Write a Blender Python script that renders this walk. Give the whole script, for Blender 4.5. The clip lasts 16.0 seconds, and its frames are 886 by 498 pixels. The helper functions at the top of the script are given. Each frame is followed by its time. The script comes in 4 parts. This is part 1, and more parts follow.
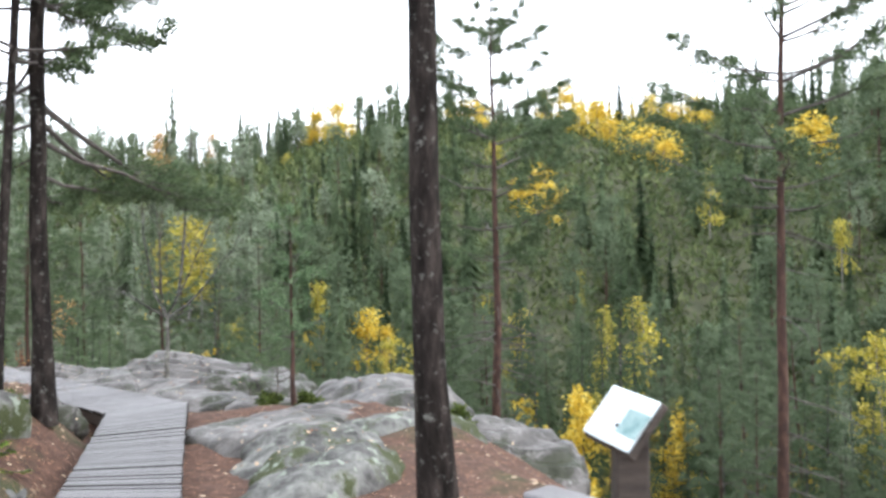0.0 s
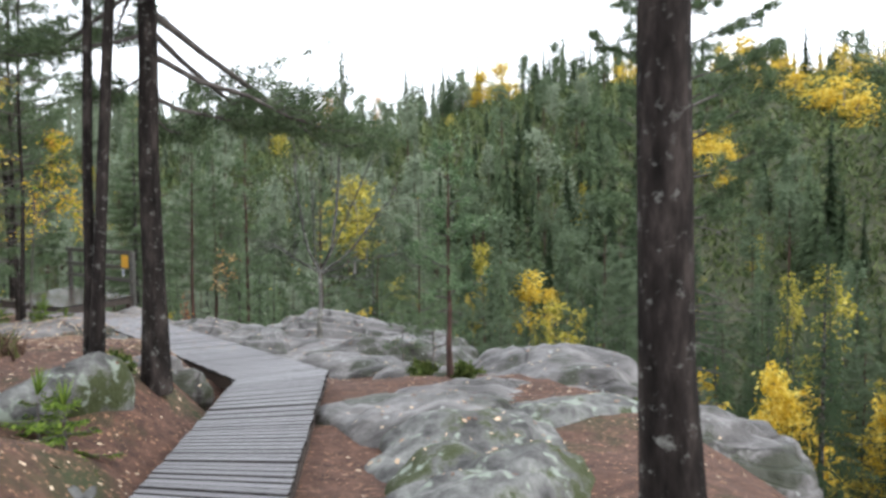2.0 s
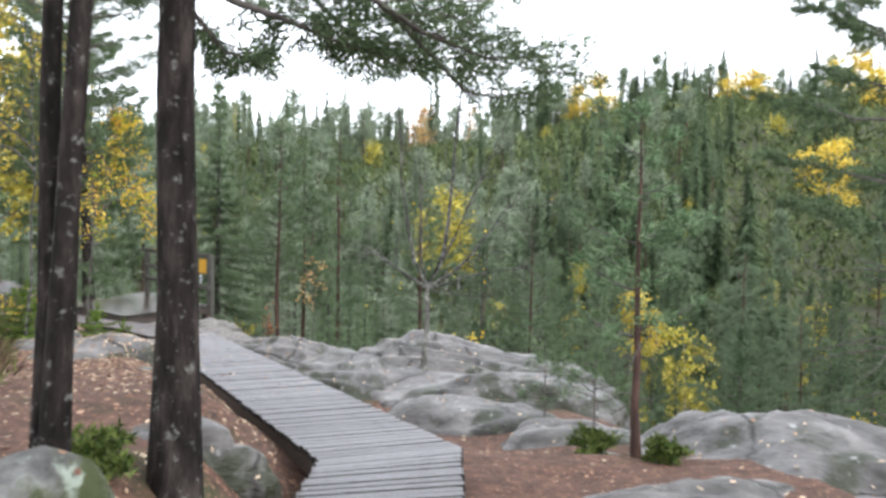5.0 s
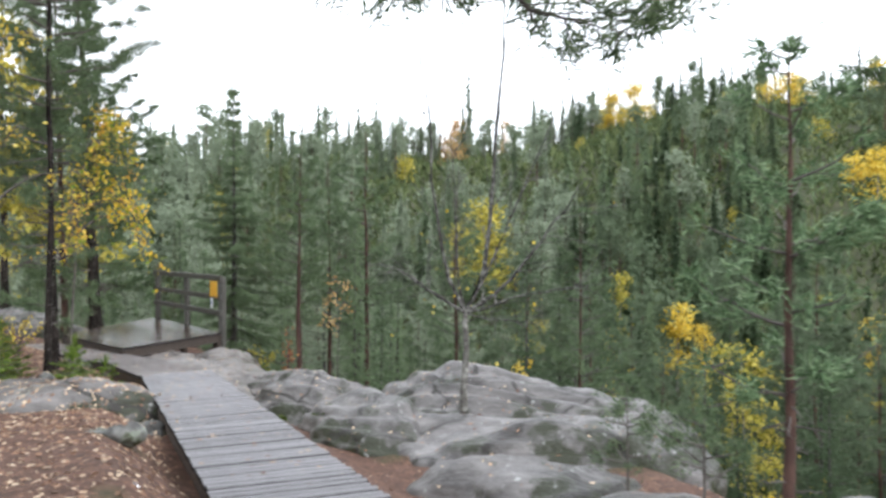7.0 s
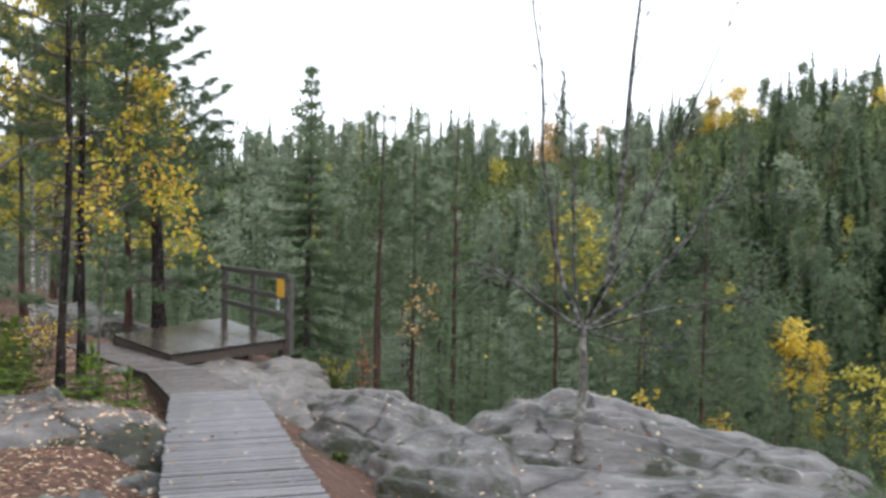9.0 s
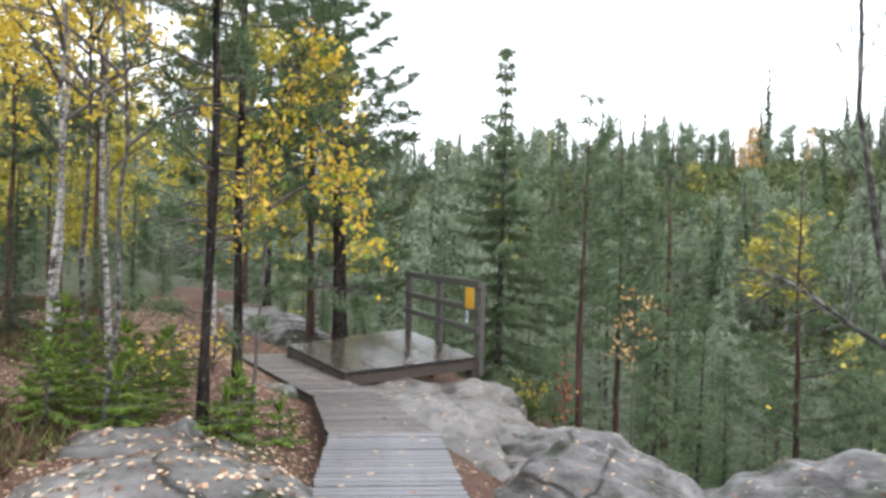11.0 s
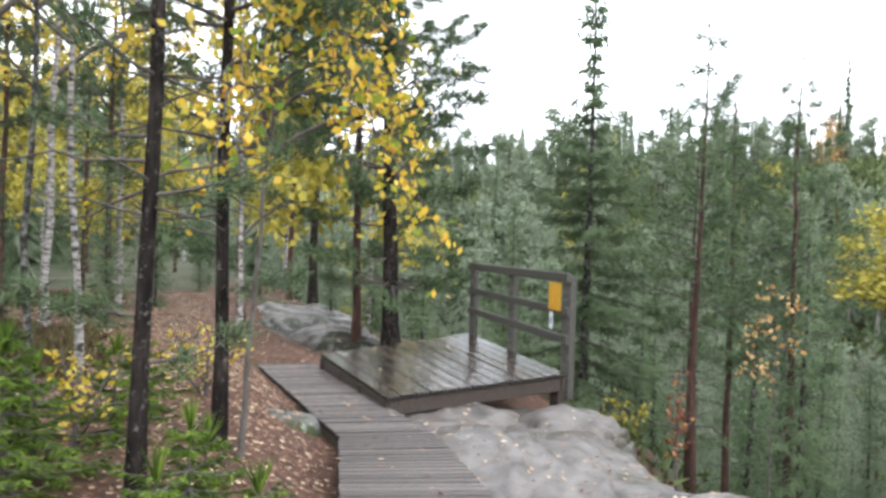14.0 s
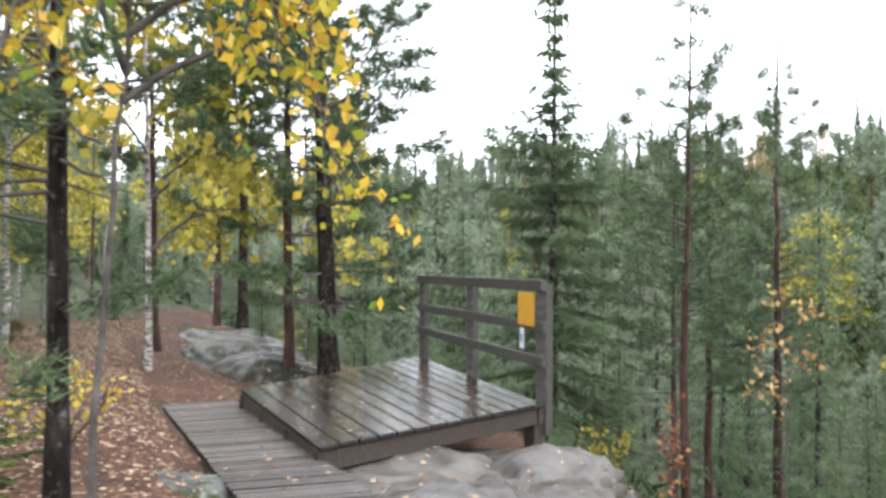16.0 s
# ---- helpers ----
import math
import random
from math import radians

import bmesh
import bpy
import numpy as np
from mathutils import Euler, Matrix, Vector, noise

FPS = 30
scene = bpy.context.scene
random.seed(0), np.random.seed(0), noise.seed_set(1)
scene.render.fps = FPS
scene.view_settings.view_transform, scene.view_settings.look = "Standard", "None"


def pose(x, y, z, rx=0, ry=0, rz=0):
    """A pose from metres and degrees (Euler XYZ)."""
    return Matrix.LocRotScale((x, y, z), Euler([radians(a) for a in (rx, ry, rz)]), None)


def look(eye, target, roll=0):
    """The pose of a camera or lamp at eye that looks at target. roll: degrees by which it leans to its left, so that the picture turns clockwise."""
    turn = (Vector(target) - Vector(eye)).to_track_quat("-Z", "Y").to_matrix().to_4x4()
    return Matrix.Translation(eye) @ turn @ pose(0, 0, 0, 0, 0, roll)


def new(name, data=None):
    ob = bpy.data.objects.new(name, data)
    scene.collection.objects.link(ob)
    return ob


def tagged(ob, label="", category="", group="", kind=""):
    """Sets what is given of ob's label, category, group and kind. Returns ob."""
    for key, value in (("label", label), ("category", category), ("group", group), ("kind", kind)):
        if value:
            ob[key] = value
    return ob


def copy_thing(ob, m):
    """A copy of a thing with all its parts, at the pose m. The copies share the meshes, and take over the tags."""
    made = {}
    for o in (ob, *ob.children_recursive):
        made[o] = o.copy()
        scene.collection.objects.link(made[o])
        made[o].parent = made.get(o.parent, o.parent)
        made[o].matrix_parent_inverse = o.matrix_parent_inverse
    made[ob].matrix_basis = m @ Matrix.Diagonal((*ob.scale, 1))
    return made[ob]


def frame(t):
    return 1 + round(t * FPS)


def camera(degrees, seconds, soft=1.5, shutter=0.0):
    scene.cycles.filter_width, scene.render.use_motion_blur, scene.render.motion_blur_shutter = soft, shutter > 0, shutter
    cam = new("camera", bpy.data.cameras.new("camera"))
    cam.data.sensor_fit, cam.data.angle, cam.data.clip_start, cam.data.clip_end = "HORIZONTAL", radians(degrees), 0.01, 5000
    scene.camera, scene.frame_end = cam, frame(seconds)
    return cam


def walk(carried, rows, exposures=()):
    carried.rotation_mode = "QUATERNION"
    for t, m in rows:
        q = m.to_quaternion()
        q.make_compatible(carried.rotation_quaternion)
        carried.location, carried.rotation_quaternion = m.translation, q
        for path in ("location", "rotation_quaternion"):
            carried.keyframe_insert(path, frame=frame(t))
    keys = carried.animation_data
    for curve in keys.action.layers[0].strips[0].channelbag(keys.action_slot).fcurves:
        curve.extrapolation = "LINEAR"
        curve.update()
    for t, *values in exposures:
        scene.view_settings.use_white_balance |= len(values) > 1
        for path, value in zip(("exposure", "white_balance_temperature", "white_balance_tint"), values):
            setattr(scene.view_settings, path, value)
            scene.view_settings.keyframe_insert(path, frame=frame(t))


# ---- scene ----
cam = camera(56.1, 16.0, soft=3.0, shutter=0.5)
# seconds, eye x y z, yaw, pitch, roll
PATH = [
    (0.0, 0.236, -0.146, 1.578, 0.46, -0.21, 1.09),
    (0.5, 0.199, 0.259, 1.553, 2.25, 0.98, -0.05),
    (1.0, 0.180, 0.751, 1.434, 6.11, 2.30, -0.56),
    (1.5, 0.048, 1.240, 1.431, 10.36, 1.87, -1.98),
    (2.0, -0.052, 1.720, 1.377, 11.61, -2.59, 0.66),
    (2.5, -0.259, 2.144, 1.282, 11.58, -2.38, -1.69),
    (3.0, -0.499, 2.522, 1.224, 8.78, -2.53, -1.97),
    (3.5, -0.734, 3.067, 1.220, 14.79, -2.35, -2.94),
    (4.0, -1.009, 3.629, 1.192, 17.07, -2.24, -0.11),
    (6.5, -1.959, 6.142, 1.226, 18.86, -0.71, -2.45),
    (7.0, -2.171, 6.685, 1.163, 20.08, -0.63, 0.23),
    (7.5, -2.461, 7.277, 1.164, 22.92, 0.07, -1.30),
    (8.0, -2.713, 7.840, 1.135, 23.67, 0.50, 1.20),
    (8.5, -2.916, 8.382, 1.082, 25.54, 0.09, -1.55),
    (9.0, -3.238, 8.956, 1.037, 26.24, -0.38, -1.10),
    (9.5, -3.586, 9.424, 1.053, 33.79, -0.79, -2.40),
    (12.0, -5.313, 11.573, 0.802, 40.69, -0.06, -0.31),
    (12.5, -5.655, 11.928, 0.764, 41.36, -0.48, 1.69),
    (13.0, -6.059, 12.320, 0.783, 42.63, -0.60, 0.21),
    (13.5, -6.335, 12.615, 0.763, 41.82, -0.90, 0.48),
    (14.0, -6.656, 12.961, 0.744, 43.29, -0.30, -1.83),
    (14.5, -6.933, 13.240, 0.718, 42.89, -0.59, 0.99),
    (15.0, -7.258, 13.582, 0.728, 43.24, -0.64, -1.34),
    (15.5, -7.583, 13.870, 0.672, 39.93, 0.22, 1.03),
    (16.0, -7.919, 14.246, 0.575, 39.23, 1.27, -0.34),
]
walk(cam, [(t, pose(x, y, z, 90 + pitch, roll, yaw)) for t, x, y, z, yaw, pitch, roll in PATH],
     exposures=[(0.0, 0.30, 6300, 15), (0.5, 0.14, 6300, 15), (1.0, -0.04, 6300, 15), (1.5, -0.22, 6300, 15), (2.0, -0.02, 6300, 15), (3.0, 0.27, 6300, 15), (3.5, 0.33, 6300, 15), (4.0, 0.32, 6300, 15), (6.5, 0.14, 6300, 15), (7.0, 0.10, 6300, 15), (8.0, -0.20, 6300, 15), (8.5, -0.30, 6300, 15), (9.5, -0.12, 6300, 15), (12.0, 0.24, 6300, 15), (13.0, 0.30, 6300, 15), (14.5, 0.30, 6300, 15), (16.0, 0.32, 6300, 15)])

# ---- light: bright overcast sky over a valley ----
SUN_EL, SUN_AZ = 38.0, 100.0
world = bpy.data.worlds.new("sky")
scene.world = world
world.use_nodes = True
wn, wl = world.node_tree.nodes, world.node_tree.links
sky = wn.new("ShaderNodeTexSky")
sky.sky_type, sky.sun_disc = "NISHITA", False
sky.sun_elevation, sky.sun_rotation = radians(SUN_EL), radians(SUN_AZ)
sky.air_density, sky.dust_density, sky.ozone_density = 1.0, 4.0, 1.0
pale = wn.new("ShaderNodeHueSaturation")
pale.inputs["Saturation"].default_value = 0.22
veil = wn.new("ShaderNodeMix")
veil.data_type = "RGBA"
veil.inputs["Factor"].default_value = 0.55
veil.inputs["B"].default_value = (24.0, 25.5, 26.5, 1)
wl.new(sky.outputs["Color"], pale.inputs["Color"])
wl.new(pale.outputs["Color"], veil.inputs["A"])
wl.new(veil.outputs["Result"], wn["Background"].inputs["Color"])
wn["Background"].inputs["Strength"].default_value = 0.15
sun = new("sun", bpy.data.lights.new("sun", "SUN"))
sun.data.energy, sun.data.angle, sun.data.color = 0.9, radians(30), (1.0, 0.96, 0.9)
sun.matrix_world = look((0, 0, 60), (0 - math.sin(radians(SUN_AZ)) * 50, -math.cos(radians(SUN_AZ)) * 50, 60 - 50 * math.tan(radians(SUN_EL))))


# ---- materials ----
def material(name, stops, scale=4.0, detail=6.0, rough=0.7, bump=0.0, bump_scale=40.0, island=0.0, metal=0.0,
             stretch=(1, 1, 1), second=None, second_scale=1.0, second_at=(0.5, 0.6), through_light=0.0, obrandom=0.0, spec=0.3, specks=None, specks_scale=14.0, specks_at=(0.62, 0.66), cracks=0.0):
    """Noise-driven colour over stops [(pos, rgb)], a second coarse layer of another colour, fine bump."""
    mat = bpy.data.materials.new(name)
    mat.use_nodes = True
    n, l = mat.node_tree.nodes, mat.node_tree.links
    bsdf = n["Principled BSDF"]
    co = n.new("ShaderNodeTexCoord")
    mp = n.new("ShaderNodeMapping")
    mp.inputs["Scale"].default_value = stretch
    l.new(co.outputs["Object"], mp.inputs["Vector"])
    tex = n.new("ShaderNodeTexNoise")
    tex.inputs["Scale"].default_value, tex.inputs["Detail"].default_value = scale, detail
    tex.inputs["Roughness"].default_value = 0.62
    l.new(mp.outputs["Vector"], tex.inputs["Vector"])
    value = tex.outputs["Fac"]
    geo = n.new("ShaderNodeNewGeometry")
    oi = n.new("ShaderNodeObjectInfo")
    for socket, amount in ((geo.outputs["Random Per Island"], island), (oi.outputs["Random"], obrandom)):
        if amount:
            mix = n.new("ShaderNodeMix")
            mix.inputs["Factor"].default_value = amount
            l.new(value, mix.inputs["A"])
            l.new(socket, mix.inputs["B"])
            value = mix.outputs["Result"]
    ramp = n.new("ShaderNodeValToRGB")
    el = ramp.color_ramp.elements
    while len(el) < len(stops):
        el.new(0.5)
    for e, (p, c) in zip(el, stops):
        e.position, e.color = p, (*c, 1)
    l.new(value, ramp.inputs["Fac"])
    colour = ramp.outputs["Color"]
    if second:
        t2 = n.new("ShaderNodeTexNoise")
        t2.inputs["Scale"].default_value, t2.inputs["Detail"].default_value = second_scale, 7.0
        t2.inputs["Roughness"].default_value = 0.65
        l.new(co.outputs["Object"], t2.inputs["Vector"])
        mr = n.new("ShaderNodeMapRange")
        mr.inputs["From Min"].default_value, mr.inputs["From Max"].default_value = second_at
        l.new(t2.outputs["Fac"], mr.inputs["Value"])
        mix = n.new("ShaderNodeMix")
        mix.data_type = "RGBA"
        l.new(mr.outputs["Result"], mix.inputs["Factor"])
        l.new(colour, mix.inputs["A"])
        mix.inputs["B"].default_value = (*second, 1)
        colour = mix.outputs["Result"]
    if specks:
        t4 = n.new("ShaderNodeTexNoise")
        t4.inputs["Scale"].default_value, t4.inputs["Detail"].default_value = specks_scale, 4.0
        l.new(co.outputs["Object"], t4.inputs["Vector"])
        mr = n.new("ShaderNodeMapRange")
        mr.inputs["From Min"].default_value, mr.inputs["From Max"].default_value = specks_at
        l.new(t4.outputs["Fac"], mr.inputs["Value"])
        mix = n.new("ShaderNodeMix")
        mix.data_type = "RGBA"
        l.new(mr.outputs["Result"], mix.inputs["Factor"])
        l.new(colour, mix.inputs["A"])
        mix.inputs["B"].default_value = (*specks, 1)
        colour = mix.outputs["Result"]
    if cracks:
        warp = n.new("ShaderNodeMix")
        warp.data_type = "RGBA"
        warp.inputs["Factor"].default_value = 0.22
        l.new(co.outputs["Object"], warp.inputs["A"])
        l.new(tex.outputs["Color"], warp.inputs["B"])
        vo = n.new("ShaderNodeTexVoronoi")
        vo.feature = "DISTANCE_TO_EDGE"
        vo.inputs["Scale"].default_value = cracks
        l.new(warp.outputs["Result"], vo.inputs["Vector"])
        mr = n.new("ShaderNodeMapRange")
        mr.inputs["From Min"].default_value, mr.inputs["From Max"].default_value = 0.002, 0.013
        l.new(vo.outputs["Distance"], mr.inputs["Value"])
        mix = n.new("ShaderNodeMix")
        mix.data_type = "RGBA"
        l.new(mr.outputs["Result"], mix.inputs["Factor"])
        mix.inputs["A"].default_value = (0.022, 0.02, 0.016, 1)
        l.new(colour, mix.inputs["B"])
        colour = mix.outputs["Result"]
    l.new(colour, bsdf.inputs["Base Color"])
    bsdf.inputs["Roughness"].default_value = rough
    bsdf.inputs["Metallic"].default_value = metal
    bsdf.inputs["Specular IOR Level"].default_value = spec
    if bump:
        t3 = n.new("ShaderNodeTexNoise")
        t3.inputs["Scale"].default_value, t3.inputs["Detail"].default_value = bump_scale, 5.0
        l.new(mp.outputs["Vector"], t3.inputs["Vector"])
        bp = n.new("ShaderNodeBump")
        bp.inputs["Strength"].default_value, bp.inputs["Distance"].default_value = bump, 0.02
        l.new(t3.outputs["Fac"], bp.inputs["Height"])
        l.new(bp.outputs["Normal"], bsdf.inputs["Normal"])
    if through_light:
        tr = n.new("ShaderNodeBsdfTranslucent")
        l.new(colour, tr.inputs["Color"])
        ms = n.new("ShaderNodeMixShader")
        ms.inputs["Fac"].default_value = through_light
        l.new(bsdf.outputs["BSDF"], ms.inputs[1])
        l.new(tr.outputs["BSDF"], ms.inputs[2])
        l.new(ms.outputs["Shader"], n["Material Output"].inputs["Surface"])
    return mat


M_SOIL = material("forest_floor", [(0.3, (0.042, 0.026, 0.02)), (0.5, (0.092, 0.05, 0.035)), (0.7, (0.16, 0.088, 0.06))], scale=9, bump=0.8, bump_scale=60,
                  second=(0.04, 0.05, 0.018), second_scale=0.45, second_at=(0.54, 0.64), specks=(0.3, 0.17, 0.1), specks_scale=28, specks_at=(0.6, 0.66), rough=0.9)
M_ROCK = material("wet_granite", [(0.34, (0.04, 0.037, 0.034)), (0.45, (0.09, 0.085, 0.08)), (0.56, (0.148, 0.14, 0.133)), (0.68, (0.225, 0.215, 0.205))], scale=2.6, detail=15, stretch=(0.7, 1.3, 1.6), bump=0.9, bump_scale=20, cracks=0.55,
                  second=(0.028, 0.032, 0.016), second_scale=1.3, second_at=(0.51, 0.58), specks=(0.3, 0.31, 0.29), specks_scale=9, specks_at=(0.65, 0.72), rough=0.4)
M_SLAB = material("pale_worn_granite", [(0.34, (0.06, 0.054, 0.048)), (0.46, (0.13, 0.119, 0.109)), (0.58, (0.19, 0.176, 0.163)), (0.7, (0.26, 0.243, 0.227))], scale=2.4, detail=15, bump=0.7, bump_scale=10,
                  second=(0.045, 0.044, 0.028), second_scale=1.2, second_at=(0.53, 0.62), specks=(0.13, 0.07, 0.045), specks_scale=11, specks_at=(0.64, 0.7), rough=0.4)
M_WOODS = material("mossy_wood_ground", [(0.3, (0.03, 0.034, 0.018)), (0.5, (0.055, 0.062, 0.032)), (0.7, (0.09, 0.09, 0.05))], scale=0.5, rough=0.95)
M_LICHEN = material("lichen_granite", [(0.34, (0.035, 0.035, 0.032)), (0.46, (0.1, 0.1, 0.094)), (0.56, (0.175, 0.178, 0.165)), (0.7, (0.3, 0.31, 0.28))], scale=4, detail=12, bump=1.0, bump_scale=18,
                    second=(0.045, 0.055, 0.02), second_scale=2.1, second_at=(0.5, 0.58), specks=(0.24, 0.275, 0.225), specks_scale=6, specks_at=(0.58, 0.64), rough=0.75)
M_PLANK = material("weathered_grey_plank", [(0.3, (0.105, 0.102, 0.105)), (0.5, (0.175, 0.172, 0.178)), (0.7, (0.255, 0.252, 0.26))], scale=6, stretch=(1, 14, 14), bump=0.5, bump_scale=30,
                   obrandom=0.2, rough=0.3, spec=0.6)
M_PLANK_B = material("wet_brown_grey_plank", [(0.3, (0.05, 0.042, 0.037)), (0.5, (0.10, 0.085, 0.077)), (0.7, (0.165, 0.145, 0.133))], scale=6, stretch=(1, 14, 14), bump=0.5, bump_scale=30,
                     obrandom=0.35, rough=0.4, spec=0.5)
M_DECK = material("wet_dark_deck", [(0.3, (0.022, 0.015, 0.011)), (0.5, (0.045, 0.031, 0.023)), (0.7, (0.08, 0.06, 0.046))], scale=5, stretch=(1, 12, 12), bump=0.08, bump_scale=14,
                  obrandom=0.4, rough=0.13, spec=0.6)
M_BEAM = material("dark_damp_timber", [(0.3, (0.028, 0.022, 0.018)), (0.6, (0.07, 0.055, 0.045))], scale=5, stretch=(1, 8, 8), bump=0.4, rough=0.6)
M_RAIL = material("grey_brown_rail_timber", [(0.3, (0.035, 0.033, 0.028)), (0.5, (0.07, 0.067, 0.058)), (0.7, (0.13, 0.127, 0.115))], scale=7, stretch=(1, 10, 10), bump=0.4, rough=0.5)
M_BARK = material("dark_pine_bark", [(0.32, (0.006, 0.005, 0.0045)), (0.5, (0.021, 0.017, 0.015)), (0.72, (0.06, 0.049, 0.043))], scale=14, stretch=(1, 1, 0.3), bump=1.0, bump_scale=22,
                  second=(0.14, 0.14, 0.125), second_scale=20, second_at=(0.58, 0.68), rough=0.9, spec=0.1)
M_RED = material("reddish_pine_bark", [(0.3, (0.026, 0.016, 0.013)), (0.5, (0.066, 0.036, 0.028)), (0.7, (0.13, 0.074, 0.055))], scale=10, stretch=(1, 1, 0.4), bump=0.8, bump_scale=24, rough=0.85)
M_TWIG = material("grey_twig", [(0.3, (0.05, 0.042, 0.038)), (0.7, (0.16, 0.145, 0.13))], scale=12, rough=0.85)
M_GREYB = material("lichen_grey_bark", [(0.4, (0.022, 0.02, 0.018)), (0.5, (0.06, 0.058, 0.05)), (0.62, (0.2, 0.2, 0.18))], scale=16, rough=0.85, bump=0.4)
M_LIMB = material("pale_lichened_limb", [(0.36, (0.07, 0.064, 0.056)), (0.5, (0.15, 0.145, 0.128)), (0.64, (0.3, 0.3, 0.27))], scale=11, rough=0.85)
M_WHITE = material("birch_bark", [(0.4, (0.035, 0.03, 0.027)), (0.5, (0.26, 0.245, 0.225)), (0.7, (0.52, 0.5, 0.47))], scale=8, stretch=(1, 1, 3), rough=0.7)
M_PINE = material("pine_needles", [(0.2, (0.05, 0.08, 0.042)), (0.5, (0.105, 0.155, 0.078)), (0.8, (0.18, 0.24, 0.125))], scale=1.2, island=0.75, rough=0.6, through_light=0.3, spec=0.1)
M_YPINE = material("young_pine_needles", [(0.2, (0.05, 0.095, 0.042)), (0.5, (0.125, 0.205, 0.098)), (0.8, (0.25, 0.35, 0.195))], scale=1.5, island=0.7, rough=0.6, through_light=0.3, spec=0.15)
M_BUSH = material("bright_spruce_needles", [(0.2, (0.045, 0.085, 0.014)), (0.5, (0.11, 0.18, 0.028)), (0.8, (0.215, 0.3, 0.05))], scale=2.0, island=0.7, rough=0.65, through_light=0.3, spec=0.1)
# far greens, all but the dark one, raised to stand in for valley haze
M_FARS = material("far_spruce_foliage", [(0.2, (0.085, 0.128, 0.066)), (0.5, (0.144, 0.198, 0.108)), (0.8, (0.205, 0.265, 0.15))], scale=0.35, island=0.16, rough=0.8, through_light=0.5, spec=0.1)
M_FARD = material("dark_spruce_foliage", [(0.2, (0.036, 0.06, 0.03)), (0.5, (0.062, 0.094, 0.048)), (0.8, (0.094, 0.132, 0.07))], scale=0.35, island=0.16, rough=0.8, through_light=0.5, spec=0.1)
# palest and greyest of them, with most haze painted into its colour
M_FARHAZE = material("hazed_conifer_foliage", [(0.2, (0.17, 0.212, 0.143)), (0.5, (0.23, 0.278, 0.19)), (0.8, (0.285, 0.33, 0.238))], scale=0.35, island=0.16, rough=0.8, through_light=0.5, spec=0.1)
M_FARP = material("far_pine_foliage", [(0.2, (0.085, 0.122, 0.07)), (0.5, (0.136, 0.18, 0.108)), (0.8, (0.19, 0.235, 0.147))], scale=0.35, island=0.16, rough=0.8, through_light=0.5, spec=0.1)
M_YELLOW = material("yellow_birch_leaves", [(0.2, (0.54, 0.37, 0.04)), (0.5, (0.75, 0.56, 0.075)), (0.8, (0.82, 0.69, 0.18))], scale=1.5, island=0.75, rough=0.6, through_light=0.5, spec=0.1)
M_HANG = material("hanging_birch_leaves", [(0.12, (0.2, 0.32, 0.05)), (0.3, (0.52, 0.46, 0.05)), (0.55, (0.74, 0.5, 0.05)), (0.8, (0.84, 0.62, 0.12)), (0.95, (0.7, 0.33, 0.05))], scale=1.5, island=0.85, rough=0.55, through_light=0.4, spec=0.15)
M_PALEY = material("yellow_green_leaves", [(0.2, (0.25, 0.24, 0.04)), (0.5, (0.45, 0.40, 0.07)), (0.8, (0.6, 0.5, 0.12))], scale=0.5, island=0.7, rough=0.6, through_light=0.3, spec=0.1)
M_ORANGE = material("orange_leaves", [(0.2, (0.42, 0.24, 0.09)), (0.5, (0.56, 0.36, 0.15)), (0.8, (0.64, 0.46, 0.22))], scale=0.5, island=0.7, rough=0.6, through_light=0.3, spec=0.1)
M_PALEG = material("hazel_green_foliage", [(0.2, (0.05, 0.075, 0.028)), (0.5, (0.09, 0.12, 0.048)), (0.8, (0.14, 0.165, 0.068))], scale=0.4, island=0.7, rough=0.7, spec=0.1)
M_RUST = material("rust_red_leaves", [(0.2, (0.2, 0.06, 0.03)), (0.5, (0.38, 0.13, 0.06)), (0.8, (0.55, 0.28, 0.1))], scale=1.5, island=0.8, rough=0.6, through_light=0.3)
M_LITTER = material("fallen_leaves", [(0.15, (0.11, 0.05, 0.028)), (0.45, (0.33, 0.19, 0.11)), (0.75, (0.58, 0.45, 0.31))], scale=3, island=0.9, rough=0.6)
M_MOSS = material("moss_and_berry_shrub", [(0.2, (0.03, 0.055, 0.012)), (0.5, (0.075, 0.11, 0.025)), (0.8, (0.15, 0.18, 0.05))], scale=2, island=0.8, rough=0.8, spec=0.1)
M_HEATH = material("dry_heather", [(0.2, (0.05, 0.03, 0.02)), (0.5, (0.12, 0.075, 0.05)), (0.8, (0.12, 0.14, 0.05))], scale=2, island=0.8, rough=0.85, spec=0.1)
M_PANEL = material("white_sign_face", [(0.4, (0.66, 0.76, 0.8)), (0.6, (0.74, 0.82, 0.85))], scale=12, rough=0.25, spec=0.5)
M_TEAL = material("faded_print", [(0.4, (0.16, 0.28, 0.28)), (0.6, (0.3, 0.42, 0.42))], scale=30, rough=0.3)
M_NOTICE = material("amber_notice", [(0.4, (0.62, 0.33, 0.03)), (0.6, (0.68, 0.38, 0.05))], scale=6, rough=0.4)
M_PAPER = material("white_paper", [(0.4, (0.7, 0.72, 0.75)), (0.6, (0.78, 0.8, 0.82))], scale=12, rough=0.6)
M_BLUE = material("blue_print", [(0.4, (0.2, 0.25, 0.45)), (0.6, (0.3, 0.34, 0.5))], scale=20, rough=0.6)


